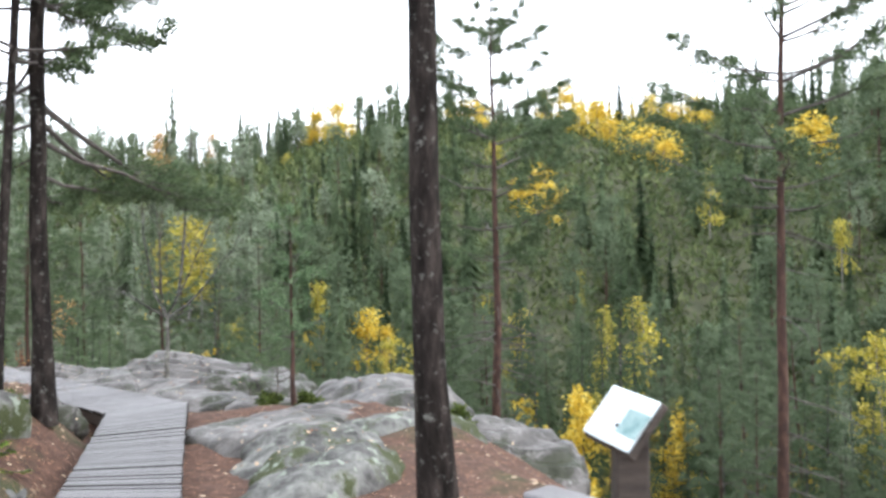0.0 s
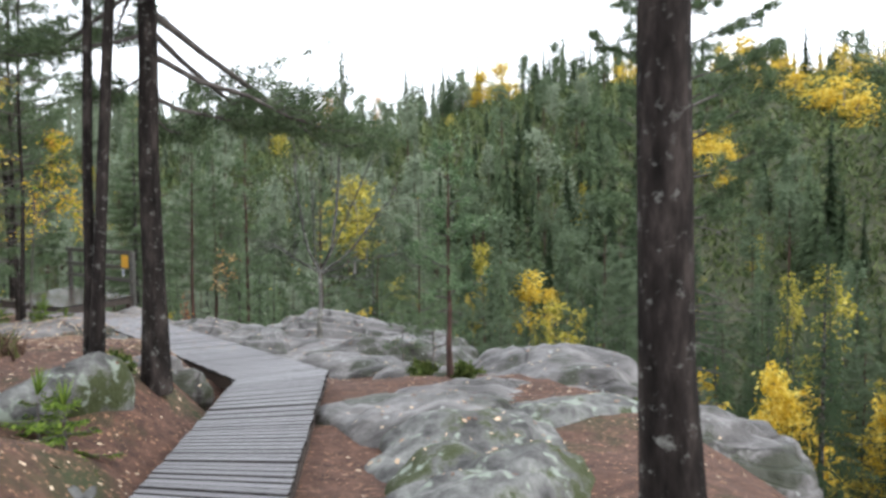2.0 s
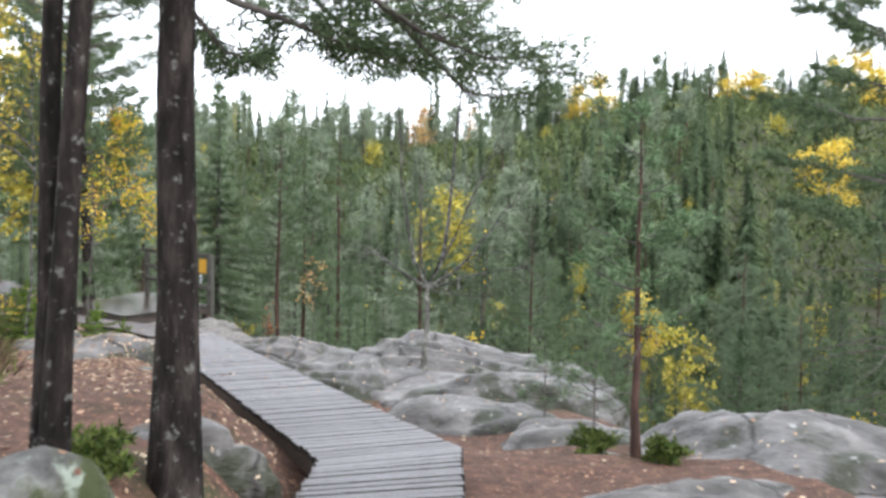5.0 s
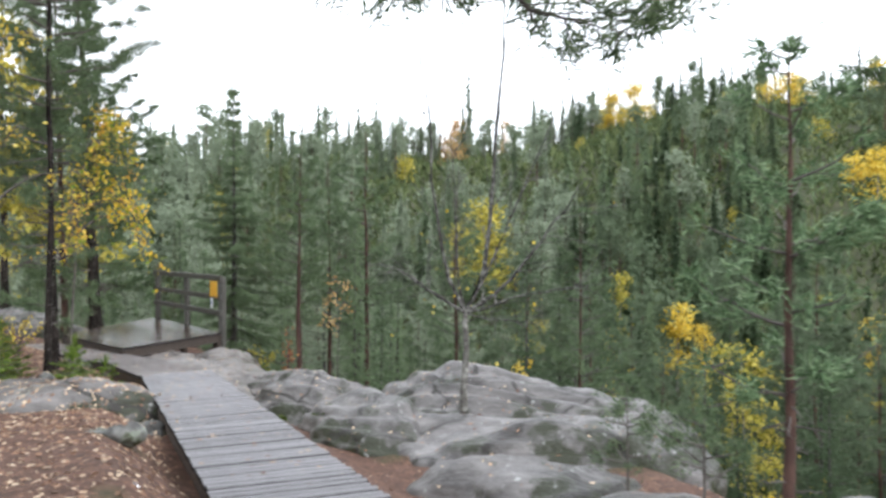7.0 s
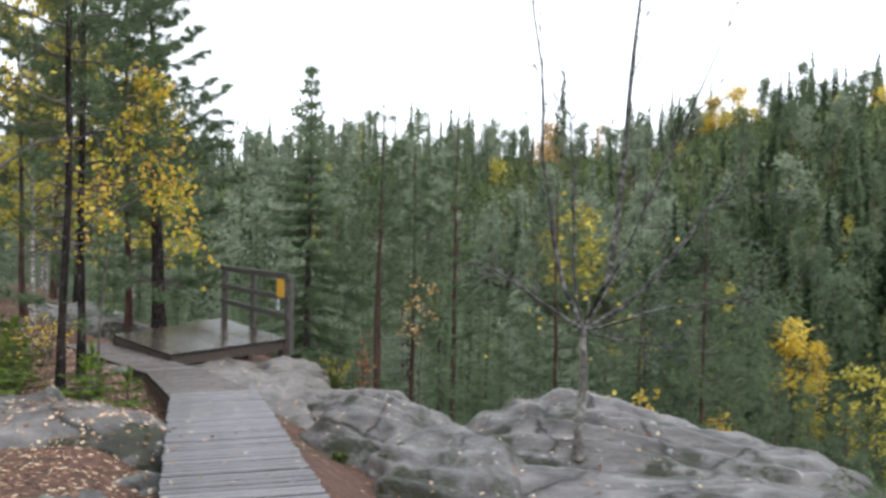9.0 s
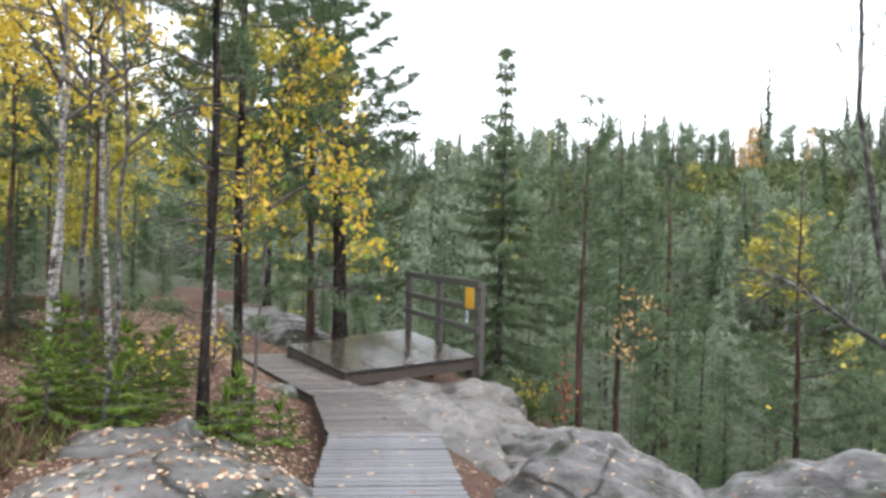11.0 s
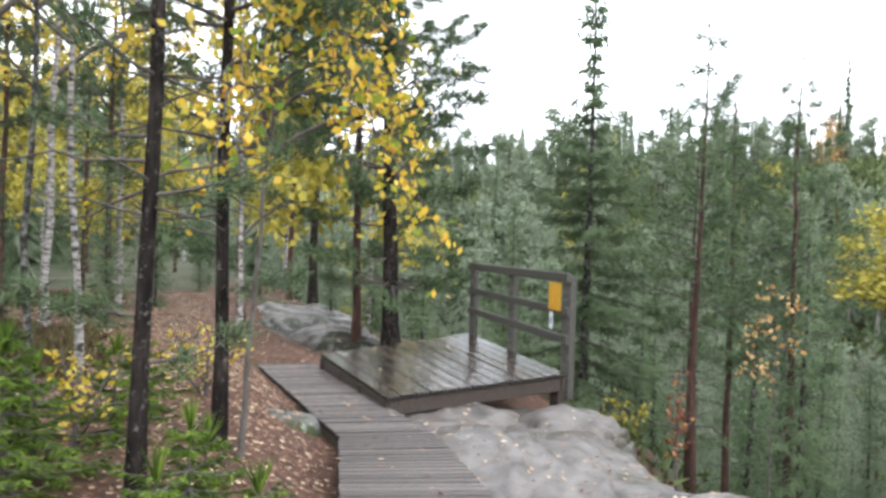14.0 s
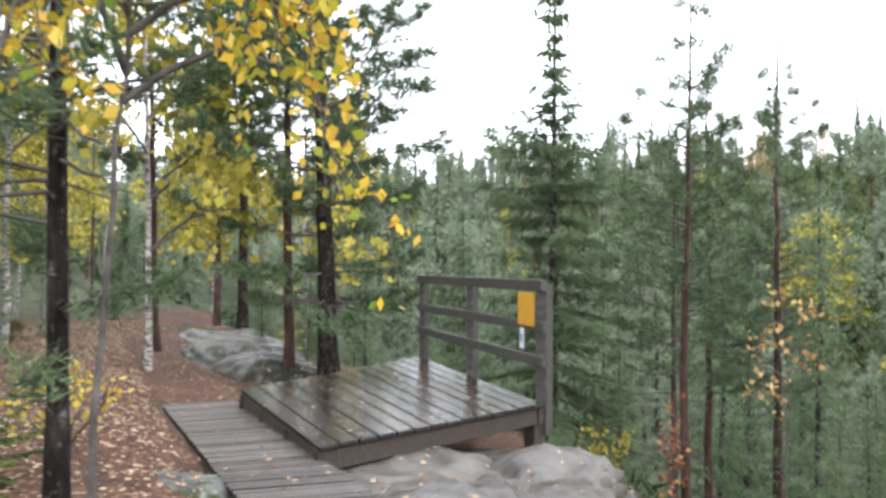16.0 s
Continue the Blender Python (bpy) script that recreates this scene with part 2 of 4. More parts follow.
# ---- mesh tools ----
def mesh_np(name, blocks):
    """One mesh from [(verts, tris, material)], by arrays."""
    me = bpy.data.meshes.new(name)
    vs, ts, ms, base = [], [], [], 0
    mats = []
    for v, t, m in blocks:
        if len(t) == 0:
            continue
        if m not in mats:
            mats.append(m)
        vs.append(v), ts.append(np.asarray(t) + base), ms.append(np.full(len(t), mats.index(m)))
        base += len(v)
    v, t, m = np.concatenate(vs), np.concatenate(ts), np.concatenate(ms)
    me.vertices.add(len(v)), me.loops.add(3 * len(t)), me.polygons.add(len(t))
    me.vertices.foreach_set("co", v.astype(np.float32).ravel())
    me.loops.foreach_set("vertex_index", t.astype(np.int32).ravel())
    me.polygons.foreach_set("loop_start", np.arange(0, 3 * len(t), 3, dtype=np.int32))
    for one in mats:
        me.materials.append(one)
    me.polygons.foreach_set("material_index", m.astype(np.int32))
    me.update(calc_edges=True)
    return me


def smooth(me):
    me.polygons.foreach_set("use_smooth", np.ones(len(me.polygons), bool))
    return me


def part(name, bm, mat, parent=None, label=""):
    me = bpy.data.meshes.new(name)
    bm.to_mesh(me)
    bm.free()
    me.materials.append(mat)
    ob = new(name, me)
    ob.parent = parent
    return tagged(ob, label)


def part_np(name, blocks, parent, label="", soft=False):
    me = mesh_np(name, blocks)
    ob = new(name, smooth(me) if soft else me)
    ob.parent = parent
    return tagged(ob, label)


def empty(name, x, y, z, label, category, group="", rz=0.0):
    ob = new(name)
    ob.matrix_world = pose(x, y, z, 0, 0, rz)
    return tagged(ob, label, category, group)


def box_bm(sx, sy, sz, m=Matrix(), bevel=0.006, warp=0.0, rng=None):
    bm = bmesh.new()
    bmesh.ops.create_cube(bm, size=1.0, matrix=Matrix.Diagonal((sx, sy, sz, 1)))
    if bevel:
        bmesh.ops.bevel(bm, geom=bm.edges[:], offset=bevel, segments=1, affect="EDGES")
    if rng is not None and warp:
        for v in bm.verts:
            v.co += Vector((rng.uniform(-warp, warp), rng.uniform(-warp, warp), rng.uniform(-warp, warp)))
    bm.transform(m)
    return bm


def beam_between(a, b, w, h, bevel=0.006):
    """A squared timber from a to b, w wide and h high."""
    a, b = Vector(a), Vector(b)
    d = b - a
    m = Matrix.Translation((a + b) / 2) @ d.to_track_quat("X", "Z").to_matrix().to_4x4()
    return box_bm(d.length, w, h, m, bevel)


def tube(points, radii, sides):
    """A tapered tube along a polyline, as arrays."""
    p = np.asarray(points, float)
    r = np.asarray(radii, float)
    d = np.gradient(p, axis=0)
    d /= np.linalg.norm(d, axis=1, keepdims=True) + 1e-9
    ref = np.where(np.abs(d[:, 2:3]) > 0.9, [[1.0, 0, 0]], [[0, 0, 1.0]])
    a = np.cross(d, ref)
    a /= np.linalg.norm(a, axis=1, keepdims=True) + 1e-9
    b = np.cross(d, a)
    ang = np.linspace(0, 2 * np.pi, sides, endpoint=False)
    v = p[:, None] + r[:, None, None] * (np.cos(ang)[None, :, None] * a[:, None] + np.sin(ang)[None, :, None] * b[:, None])
    k, i = np.meshgrid(np.arange(len(p) - 1), np.arange(sides), indexing="ij")
    j = (i + 1) % sides
    q = np.stack([k * sides + i, k * sides + j, (k + 1) * sides + j, (k + 1) * sides + i], -1).reshape(-1, 4)
    return v.reshape(-1, 3), np.concatenate([q[:, [0, 1, 2]], q[:, [0, 2, 3]]])


def join(list_vt):
    vs, ts, base = [], [], 0
    for v, t in list_vt:
        vs.append(v), ts.append(t + base)
        base += len(v)
    return (np.concatenate(vs), np.concatenate(ts)) if vs else (np.zeros((0, 3)), np.zeros((0, 3), int))


def blades(origin, direction, length, width, rng, face=None, loose=0.35):
    """Thin triangles from origins along directions, their flat side turned towards face where it is given."""
    n = len(origin)
    toward = rng.normal(size=(n, 3))
    if face is not None:
        toward = toward * loose + face
    side = np.cross(direction, toward)
    side /= np.linalg.norm(side, axis=1, keepdims=True) + 1e-9
    w = np.broadcast_to(np.asarray(width, float).reshape(-1, 1), (n, 1))
    ln = np.broadcast_to(np.asarray(length, float).reshape(-1, 1), (n, 1))
    v = np.stack([origin - side * w / 2, origin + side * w / 2, origin + direction * ln], 1).reshape(-1, 3)
    return v, np.arange(3 * n).reshape(-1, 3)


def leaves(origin, size, rng, droop=0.5):
    """Small four-cornered leaves hanging at origins."""
    n = len(origin)
    d = rng.normal(size=(n, 3)) + [0, 0, -droop]
    d /= np.linalg.norm(d, axis=1, keepdims=True)
    s = np.cross(d, rng.normal(size=(n, 3)))
    s /= np.linalg.norm(s, axis=1, keepdims=True)
    z = (size * rng.uniform(0.6, 1.3, n))[:, None]
    v = np.stack([origin, origin + d * z * 0.5 + s * z * 0.38, origin + d * z, origin + d * z * 0.5 - s * z * 0.38], 1).reshape(-1, 3)
    q = np.arange(4 * n).reshape(-1, 4)
    return v, np.concatenate([q[:, [0, 1, 2]], q[:, [0, 2, 3]]])


def unit(v):
    return v / (np.linalg.norm(v, axis=-1, keepdims=True) + 1e-9)


# ---- the lie of the land ----
U, W = np.array([-0.49, 0.872]), np.array([0.872, 0.49])


def smoothstep(a, b, x):
    t = np.clip((x - a) / (b - a), 0, 1)
    return t * t * (3 - 2 * t)


def wave(x, y, k, seed):
    r = np.random.RandomState(seed)
    out = 0
    for i in range(5):
        a, ph = r.uniform(0, 6.28), r.uniform(0, 6.28)
        f = k * (1 + 0.6 * i)
        out = out + np.sin(f * (x * np.cos(a) + y * np.sin(a)) + ph) / (1 + 0.6 * i)
    return out / 2.2


def land(x, y):
    """Height of the ground: a rocky shelf along the walk, a drop to the valley, and the wooded hill beyond."""
    x, y = np.asarray(x, float), np.asarray(y, float)
    s, w = x * U[0] + y * U[1], x * W[0] + y * W[1]
    base = 0.04 - 0.049 * np.clip(s, -6, 19)
    edge = 3.6 + 1.0 * smoothstep(4, 10, s) - 2.9 * smoothstep(17.5, 20.5, s) - 0.8 * smoothstep(20.2, 21.4, s) - 1.7 * smoothstep(20, 25, s) - 1.2 * smoothstep(25, 30, s) - 0.9 * np.maximum(s - 29, 0)
    q = np.maximum(w - edge - 0.35 * wave(x, y, 0.8, 3), 0)
    drop = 13.0 * (1 - np.exp(-(q / 15.0) ** 1.15))
    mid = np.interp(s, [-5, 0, 5.5, 10, 18, 20.8, 23.5, 32], [0, 0, 0.85, 1.8, -0.31, -1.4, -3.2, -9.2])
    rise = (0.52 - 0.3 * smoothstep(11, 15, s)) * smoothstep(0.4, 1.15, mid - w) - 0.4 * smoothstep(0.4, 1.6, w - mid) * smoothstep(10, 13, s)
    r = np.hypot(x, y)
    az = np.degrees(np.arctan2(-x, y))
    top = 31.5 - 11.0 * smoothstep(0, 19, az) - 5.5 * smoothstep(22, 46, az) + 1.5 * wave(x, y, 0.02, 8)
    hill = (top + 13.0) * smoothstep(48, 215, r) * (1 - smoothstep(70, 110, np.abs(az - 5)))
    bumps = 0.05 * wave(x, y, 1.7, 1) + 0.025 * wave(x, y, 4.0, 2) + 0.5 * wave(x, y, 0.16, 4) * smoothstep(24, 60, r)
    local = -0.24 * np.exp(-((x + 3.4) ** 2 + (y - 6.35) ** 2) / 0.6) - 0.2 * np.exp(-((x + 3.85) ** 2 + (y - 9.0) ** 2) / 0.35)
    return base - drop + rise + hill + bumps + local


def ground_z(x, y):
    return float(land(x, y))


rings, sectors = 190, 300
rad = 0.25 * np.arange(rings) + 0.02 * 1.051 ** np.arange(rings)
rad = np.concatenate([rad, [1200, 2600]])
ang = np.linspace(0, 2 * np.pi, sectors, endpoint=False)
gx = -5 + rad[:, None] * np.cos(ang)[None]
gy = 10 + rad[:, None] * np.sin(ang)[None]
gv = np.stack([gx, gy, land(gx, gy)], -1).reshape(-1, 3)
gv[-2 * sectors:, 2] = 5
k, i = np.meshgrid(np.arange(len(rad) - 1), np.arange(sectors), indexing="ij")
j = (i + 1) % sectors
q = np.stack([k * sectors + i, (k + 1) * sectors + i, (k + 1) * sectors + j, k * sectors + j], -1).reshape(-1, 4)
gt = np.concatenate([q[:, [0, 1, 2]], q[:, [0, 2, 3]]])
ground = new("ground", smooth(mesh_np("ground", [(gv, gt, M_SOIL)])))
ground.data.materials.append(M_WOODS)
gm = gv[gt].mean(1)
ground.data.polygons.foreach_set("material_index", ((gm[:, 2] < -2.6) | (gm[:, 0] < -29 + 1.5 * wave(gm[:, 0], gm[:, 1], 0.8, 5)) | (np.hypot(gm[:, 0] + 5, gm[:, 1] - 10) > 34)).astype(np.int32))
tagged(ground, "forest ground of brown needle litter and patches of moss", "ground", kind="structure")


# ---- bedrock and stones ----
def rock(name, x, y, z, sx, sy, sz, rz, seed, label, mat=None, level=5, rough=0.16, category="rock", flat=0.0):
    """A weathered granite hump, sunk into the ground: rounded form with clefts."""
    bm = bmesh.new()
    bmesh.ops.create_icosphere(bm, subdivisions=level + (1 if max(sx, sy) > 1.3 else 0), radius=1.0)
    off = Vector((seed * 3.7, seed * 1.3, seed * 2.1))
    for v in bm.verts:
        c = v.co.copy()
        a = math.atan2(c.y, c.x)
        wide = 1 + (0.3 if sx > 0.5 else 0.5) * noise.noise(Vector((math.cos(a) * 1.3, math.sin(a) * 1.3, seed * 1.7)))
        c.x, c.y = math.copysign(abs(c.x) ** 0.85, c.x) * wide, math.copysign(abs(c.y) ** 0.85, c.y) * wide
        p = Vector((c.x * sx, c.y * sy, c.z * sz))
        p.z *= 1 + 0.35 * noise.noise(Vector((p.x * 0.45, p.y * 0.8, seed * 2.3)))
        q = p + Vector((noise.noise(p * 0.9 + off), noise.noise(p * 0.9 - off), 0)) * 0.3
        tall = 0.12 + 0.1 * min(1.5, sz)
        u = (q.z + 0.25 * q.y + 0.5 * noise.noise(Vector((q.x * 0.3, q.y * 0.6, seed)))) / tall
        terrace = (math.floor(u) + smoothstep(0.55, 1.0, u - math.floor(u)) - u) * tall * 0.55
        kf = max(1.0, 0.9 / max(sx, sy))
        ridge = noise.noise(Vector((q.x * 0.5, q.y * 1.6, q.z * 0.9)) * kf + off) * rough * 1.1
        crack = abs(noise.noise(Vector((q.x * 0.3 + q.z * 0.5, q.y * 0.9 - q.x * 0.35, q.z * 1.2)) + off * 3))
        groove = -2.2 * max(0, 0.035 - crack)
        fine = noise.fractal(p * 5 + off, 0.8, 2.1, 5) * 0.026
        v.co = p + Vector((0, 0, float(terrace) * min(1, sz * 1.5))) + c.normalized() * ((ridge + groove) * min(1, sz * 1.2 + 0.15) + fine * min(1, sz * 2))
    ob = part(name, bm, mat or M_ROCK)
    smooth(ob.data)
    ob.matrix_world = pose(x, y, z, 0, 0, rz)
    return tagged(ob, label, category)


R = np.random.RandomState
# plank sides near black: the shade of the gaps put into the colour
M_GAPSHADE = material("gap_shaded_plank_side", [(0.35, (0.012, 0.01, 0.009)), (0.65, (0.03, 0.026, 0.023))], scale=9, rough=0.9)

rock("rock_outcrop", -1.6, 8.2, -0.55, 1.0, 1.0, 0.46, 60, 1, "smooth grey granite hump beside the boardwalk", rough=0.14)
rock("rock_outcrop", -1.0, 7.3, -0.5, 0.85, 0.7, 0.44, 25, 41, "grey granite hump with pale lichen beside the boardwalk", M_LICHEN, rough=0.22)
rock("rock_outcrop", -0.8, 6.35, -0.42, 0.75, 0.7, 0.4, 70, 44, "grey granite hump with pale lichen beside the boardwalk", M_LICHEN, rough=0.22)
rock("rock_outcrop", -0.7, 9.65, -0.86, 1.1, 0.75, 0.5, 35, 42, "low grey granite ledge with litter in its hollows", rough=0.2)
rock("rock_outcrop", -1.35, 9.55, -0.66, 0.95, 0.7, 0.44, 30, 45, "low grey granite shelf with litter in its clefts", rough=0.22)
rock("rock_outcrop", -0.3, 8.9, -0.64, 1.0, 0.7, 0.44, 50, 46, "low lichened granite shelf beside the boardwalk", M_LICHEN, rough=0.2)
rock("rock_outcrop", -1.0, 11.5, -1.1, 1.75, 1.0, 0.72, -24, 2, "rounded grey granite outcrop with brown litter in its hollows", rough=0.24)
rock("rock_outcrop", 0.55, 11.0, -1.45, 1.5, 1.0, 0.75, -35, 21, "lower grey granite step at the edge of the drop")
rock("rock_outcrop", -5.4, 17.95, -1.82, 2.75, 1.5, 1.1, 14, 3, "long whale-backed grey granite outcrop at the cliff edge", rough=0.11)
rock("rock_outcrop", -4.5, 15.75, -1.4, 2.1, 1.2, 0.6, 20, 26, "low stepped granite ledge in front of the outcrop")
rock("rock_outcrop", -2.6, 12.9, -1.12, 0.8, 0.6, 0.4, 30, 47, "small worn granite hump in brown litter", rough=0.2)
rock("rock_outcrop", -3.95, 13.7, -1.2, 1.0, 0.7, 0.44, 10, 48, "low worn granite hump in brown litter", rough=0.2)
rock("rock_outcrop", -6.5, 15.65, -1.32, 1.2, 0.7, 0.6, -40, 27, "low stepped granite ledge beside the boardwalk")
rock("rock_outcrop", -7.75, 17.1, -1.72, 1.5, 1.25, 0.9, -20, 4, "cleft grey granite ridge with dark moss below")
rock("rock_outcrop", -8.9, 18.3, -2.02, 1.6, 1.0, 1.0, 20, 22, "smooth grey granite ledge above the drop", rough=0.09)
rock("rock_outcrop", -11.05, 18.5, -1.52, 2.75, 1.3, 0.72, 135, 5, "smooth pale granite slab under the wooden platform", M_SLAB, rough=0.05)
rock("rock_outcrop", -12.2, 18.75, -1.3, 1.3, 1.0, 0.43, 60, 43, "pale granite hump wedged beneath the platform edge", M_SLAB, rough=0.12)
rock("rock_outcrop", -11.35, 19.9, -1.35, 0.95, 0.6, 0.52, 100, 23, "rounded granite block beneath the platform edge", M_SLAB)
rock("rock_outcrop", -8.8, 13.4, -0.85, 1.2, 0.62, 0.5, 42, 6, "low grey granite slab strewn with fallen leaves")
rock("rock_outcrop", -10.05, 14.2, -0.9, 0.95, 0.5, 0.42, 40, 7, "low grey granite slab strewn with fallen leaves")
rock("rock_outcrop", -22.2, 24.9, -1.35, 2.8, 1.3, 0.58, -30, 8, "grey granite outcrop beyond the platform")
rock("rock_outcrop", -18.9, 23.2, -1.35, 1.1, 0.6, 0.42, 10, 9, "rounded grey boulder behind the platform")
rock("rock_outcrop", -12.55, 17.3, -1.0, 0.55, 0.4, 0.3, 30, 24, "white-flecked grey rock in leaf litter", M_LICHEN, level=4)
rock("rock_outcrop", -4.22, 8.55, -0.26, 0.5, 0.36, 0.36, 40, 10, "flat grey rock at the foot of a pine")
rock("rock_outcrop", -6.6, 10.1, -0.45, 1.0, 0.55, 0.32, 60, 25, "low worn rock half covered in brown litter")
for bx, by, s, sd in ((-3.85, 6.75, 0.38, 11), (-2.9, 6.75, 0.17, 12), (-6.9, 11.9, 0.22, 14), (-7.4, 13.0, 0.16, 15), (-2.75, 5.5, 0.1, 16), (-10.35, 14.6, 0.2, 17), (-4.2, 6.4, 0.24, 18), (-5.3, 11.2, 0.1, 19)):
    rock("boulder", bx, by, ground_z(bx, by) - s * 0.05, s * 1.1, s * 0.8, s * 0.72, sd * 40, sd, "lichen-covered grey boulder in brown litter", M_LICHEN, level=4, rough=0.6, category="boulder")


# ---- boardwalk ----
def boardwalk_leg(thing, left_a, right_a, left_b, right_b, za, zb, pitch, mat, rng):
    """Cross planks on two bearers, from edge a to edge b."""
    la, ra, lb, rb = (Vector((*p, 0)) for p in (left_a, right_a, left_b, right_b))
    la.z = ra.z = za
    lb.z = rb.z = zb
    n = max(2, int(((lb + rb) / 2 - (la + ra) / 2).length / pitch))
    step = ((lb + rb) / 2 - (la + ra) / 2).length / n
    shapes = {}
    for k in range(n):
        f = (k + 0.5) / n
        l, r = la.lerp(lb, f), ra.lerp(rb, f)
        d = r - l
        c = (l + r) / 2 + Vector((0, 0, rng.uniform(-0.005, 0.004)))
        key = round(d.length, 1)
        if key not in shapes:
            bm = box_bm(key, step - 0.037, 0.045, bevel=0.005, warp=0.003, rng=rng)
            me = bpy.data.meshes.new("plank")
            bm.to_mesh(me)
            bm.free()
            me.materials.append(mat)
            me.materials.append(M_GAPSHADE)
            # every face but the top takes the painted gap shade
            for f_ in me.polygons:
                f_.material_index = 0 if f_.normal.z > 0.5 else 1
            shapes[key] = me
        ob = new("plank", shapes[key])
        ob.matrix_world = Matrix.Translation(c) @ d.to_track_quat("X", "Z").to_matrix().to_4x4() @ pose(0, 0, 0, rng.uniform(-0.8, 0.8), 0, rng.uniform(-0.5, 0.5)) @ Matrix.Diagonal((d.length / key * rng.uniform(0.985, 1.015), 1, 1, 1))
        ob.parent = thing
    for f in (0.06, 0.94):
        a, b = la.lerp(ra, f), lb.lerp(rb, f)
        part("bearer", beam_between(a - Vector((0, 0, 0.09)), b - Vector((0, 0, 0.09)), 0.06, 0.14), M_BEAM, thing, "dark damp bearer")


rng = random.Random(5)
walk_thing = empty("boardwalk", 0, 0, 0, "weathered grey cross-plank boardwalk laid over rock and litter", "boardwalk")
C_L, C_R = (-3.72, 9.3), (-2.98, 9.92)
J_L, J_R = (-9.45, 15.32), (-8.85, 15.98)
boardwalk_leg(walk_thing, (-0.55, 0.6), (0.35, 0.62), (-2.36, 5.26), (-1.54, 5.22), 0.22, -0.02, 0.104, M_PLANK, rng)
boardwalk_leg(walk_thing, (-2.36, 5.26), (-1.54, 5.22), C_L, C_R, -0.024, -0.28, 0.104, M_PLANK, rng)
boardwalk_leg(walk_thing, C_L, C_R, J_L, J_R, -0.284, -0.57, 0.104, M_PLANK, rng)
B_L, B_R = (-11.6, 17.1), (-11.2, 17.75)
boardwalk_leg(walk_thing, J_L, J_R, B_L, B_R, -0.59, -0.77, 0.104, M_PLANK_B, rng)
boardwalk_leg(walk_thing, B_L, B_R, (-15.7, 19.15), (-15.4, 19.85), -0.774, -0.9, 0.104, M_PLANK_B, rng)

# ---- viewing platform ----
deck = empty("viewing_platform", -13.5, 20.2, -0.68, "dark wet wooden viewing platform with a railing on its valley side", "platform")
DZ = -0.68
NEAR, LC, RR, RL = (Vector((*p, DZ)) for p in ((-12.28, 18.22), (-14.9, 19.54), (-12.09, 20.84), (-15.55, 23.1)))


def deck_part(name, bm, mat, label=""):
    ob = part(name, bm, mat, None, label)
    ob.parent = deck
    ob.matrix_parent_inverse = deck.matrix_world.inverted()
    return ob


rng = random.Random(6)
N_DECK = 14
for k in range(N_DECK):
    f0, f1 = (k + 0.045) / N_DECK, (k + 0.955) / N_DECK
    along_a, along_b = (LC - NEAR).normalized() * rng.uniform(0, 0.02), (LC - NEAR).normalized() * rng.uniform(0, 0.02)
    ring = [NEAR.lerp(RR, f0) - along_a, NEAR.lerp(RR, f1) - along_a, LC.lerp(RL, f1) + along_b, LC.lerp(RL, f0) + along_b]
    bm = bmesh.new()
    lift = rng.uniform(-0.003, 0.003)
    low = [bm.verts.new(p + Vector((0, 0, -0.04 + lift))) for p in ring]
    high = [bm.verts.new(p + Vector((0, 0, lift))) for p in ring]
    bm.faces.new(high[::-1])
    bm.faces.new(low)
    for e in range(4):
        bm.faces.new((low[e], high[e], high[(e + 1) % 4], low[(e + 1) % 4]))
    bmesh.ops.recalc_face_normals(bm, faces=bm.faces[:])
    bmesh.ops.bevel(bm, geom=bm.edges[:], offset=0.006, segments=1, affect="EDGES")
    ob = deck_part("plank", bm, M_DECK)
    # deck plank edges and undersides darkened too, as painted shade between the planks
    ob.data.materials.append(M_GAPSHADE)
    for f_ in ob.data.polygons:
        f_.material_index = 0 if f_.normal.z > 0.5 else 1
down = Vector((0, 0, -0.12))
for a, b in ((NEAR, RR), (NEAR, LC), (LC, RL), (RR, RL)):
    inn = ((NEAR + LC + RR + RL) / 4 - (a + b) / 2).normalized() * 0.05
    deck_part("fascia", beam_between(a + down + inn, b + down + inn, 0.05, 0.15), M_BEAM, "dark damp edge beam")
for f in (0.33, 0.66):
    deck_part("joist", beam_between(NEAR.lerp(LC, f) + down, RR.lerp(RL, f) + down, 0.05, 0.14), M_BEAM)
for p, h in ((NEAR, 0.2), (RR, 0.75), (RL, 1.2), (LC, 0.2), (RR.lerp(RL, 0.5), 0.9)):
    q = p.lerp((NEAR + LC + RR + RL) / 4, 0.06)
    deck_part("stilt", beam_between(q + Vector((0, 0, -0.19)), q + Vector((0, 0, -0.19 - h)), 0.12, 0.12), M_BEAM)
out = ((RR + RL) / 2 - (NEAR + LC) / 2).normalized()
along = (RL - RR).normalized()
RAILH = 1.12
for f, wd in ((0.012, 0.12), (0.5, 0.1), (0.985, 0.1)):
    p = RR.lerp(RL, f) + out * 0.06
    deck_part("post", beam_between(p + Vector((0, 0, -0.3)), p + Vector((0, 0, RAILH - 0.02 + (0.05 if f == 0.5 else 0))), wd, wd), M_RAIL)
for z, h, th in ((RAILH - 0.03, 0.11, 0.06), (RAILH - 0.42, 0.1, 0.04), (RAILH - 0.74, 0.1, 0.04)):
    a, b = RR - along * 0.02 - out * 0.01, RL + along * 0.08 - out * 0.01
    deck_part("rail", beam_between(a + Vector((0, 0, z)), b + Vector((0, 0, z)), th, h), M_RAIL)
p = RR.lerp(RL, 0.085) - out * 0.05 + Vector((0, 0, RAILH - 0.26))
notice = part("notice", beam_between(p - along * 0.19, p + along * 0.19, 0.012, 0.32, 0.003), M_NOTICE)
tagged(notice, "amber plastic notice fixed to the platform railing", "notice")
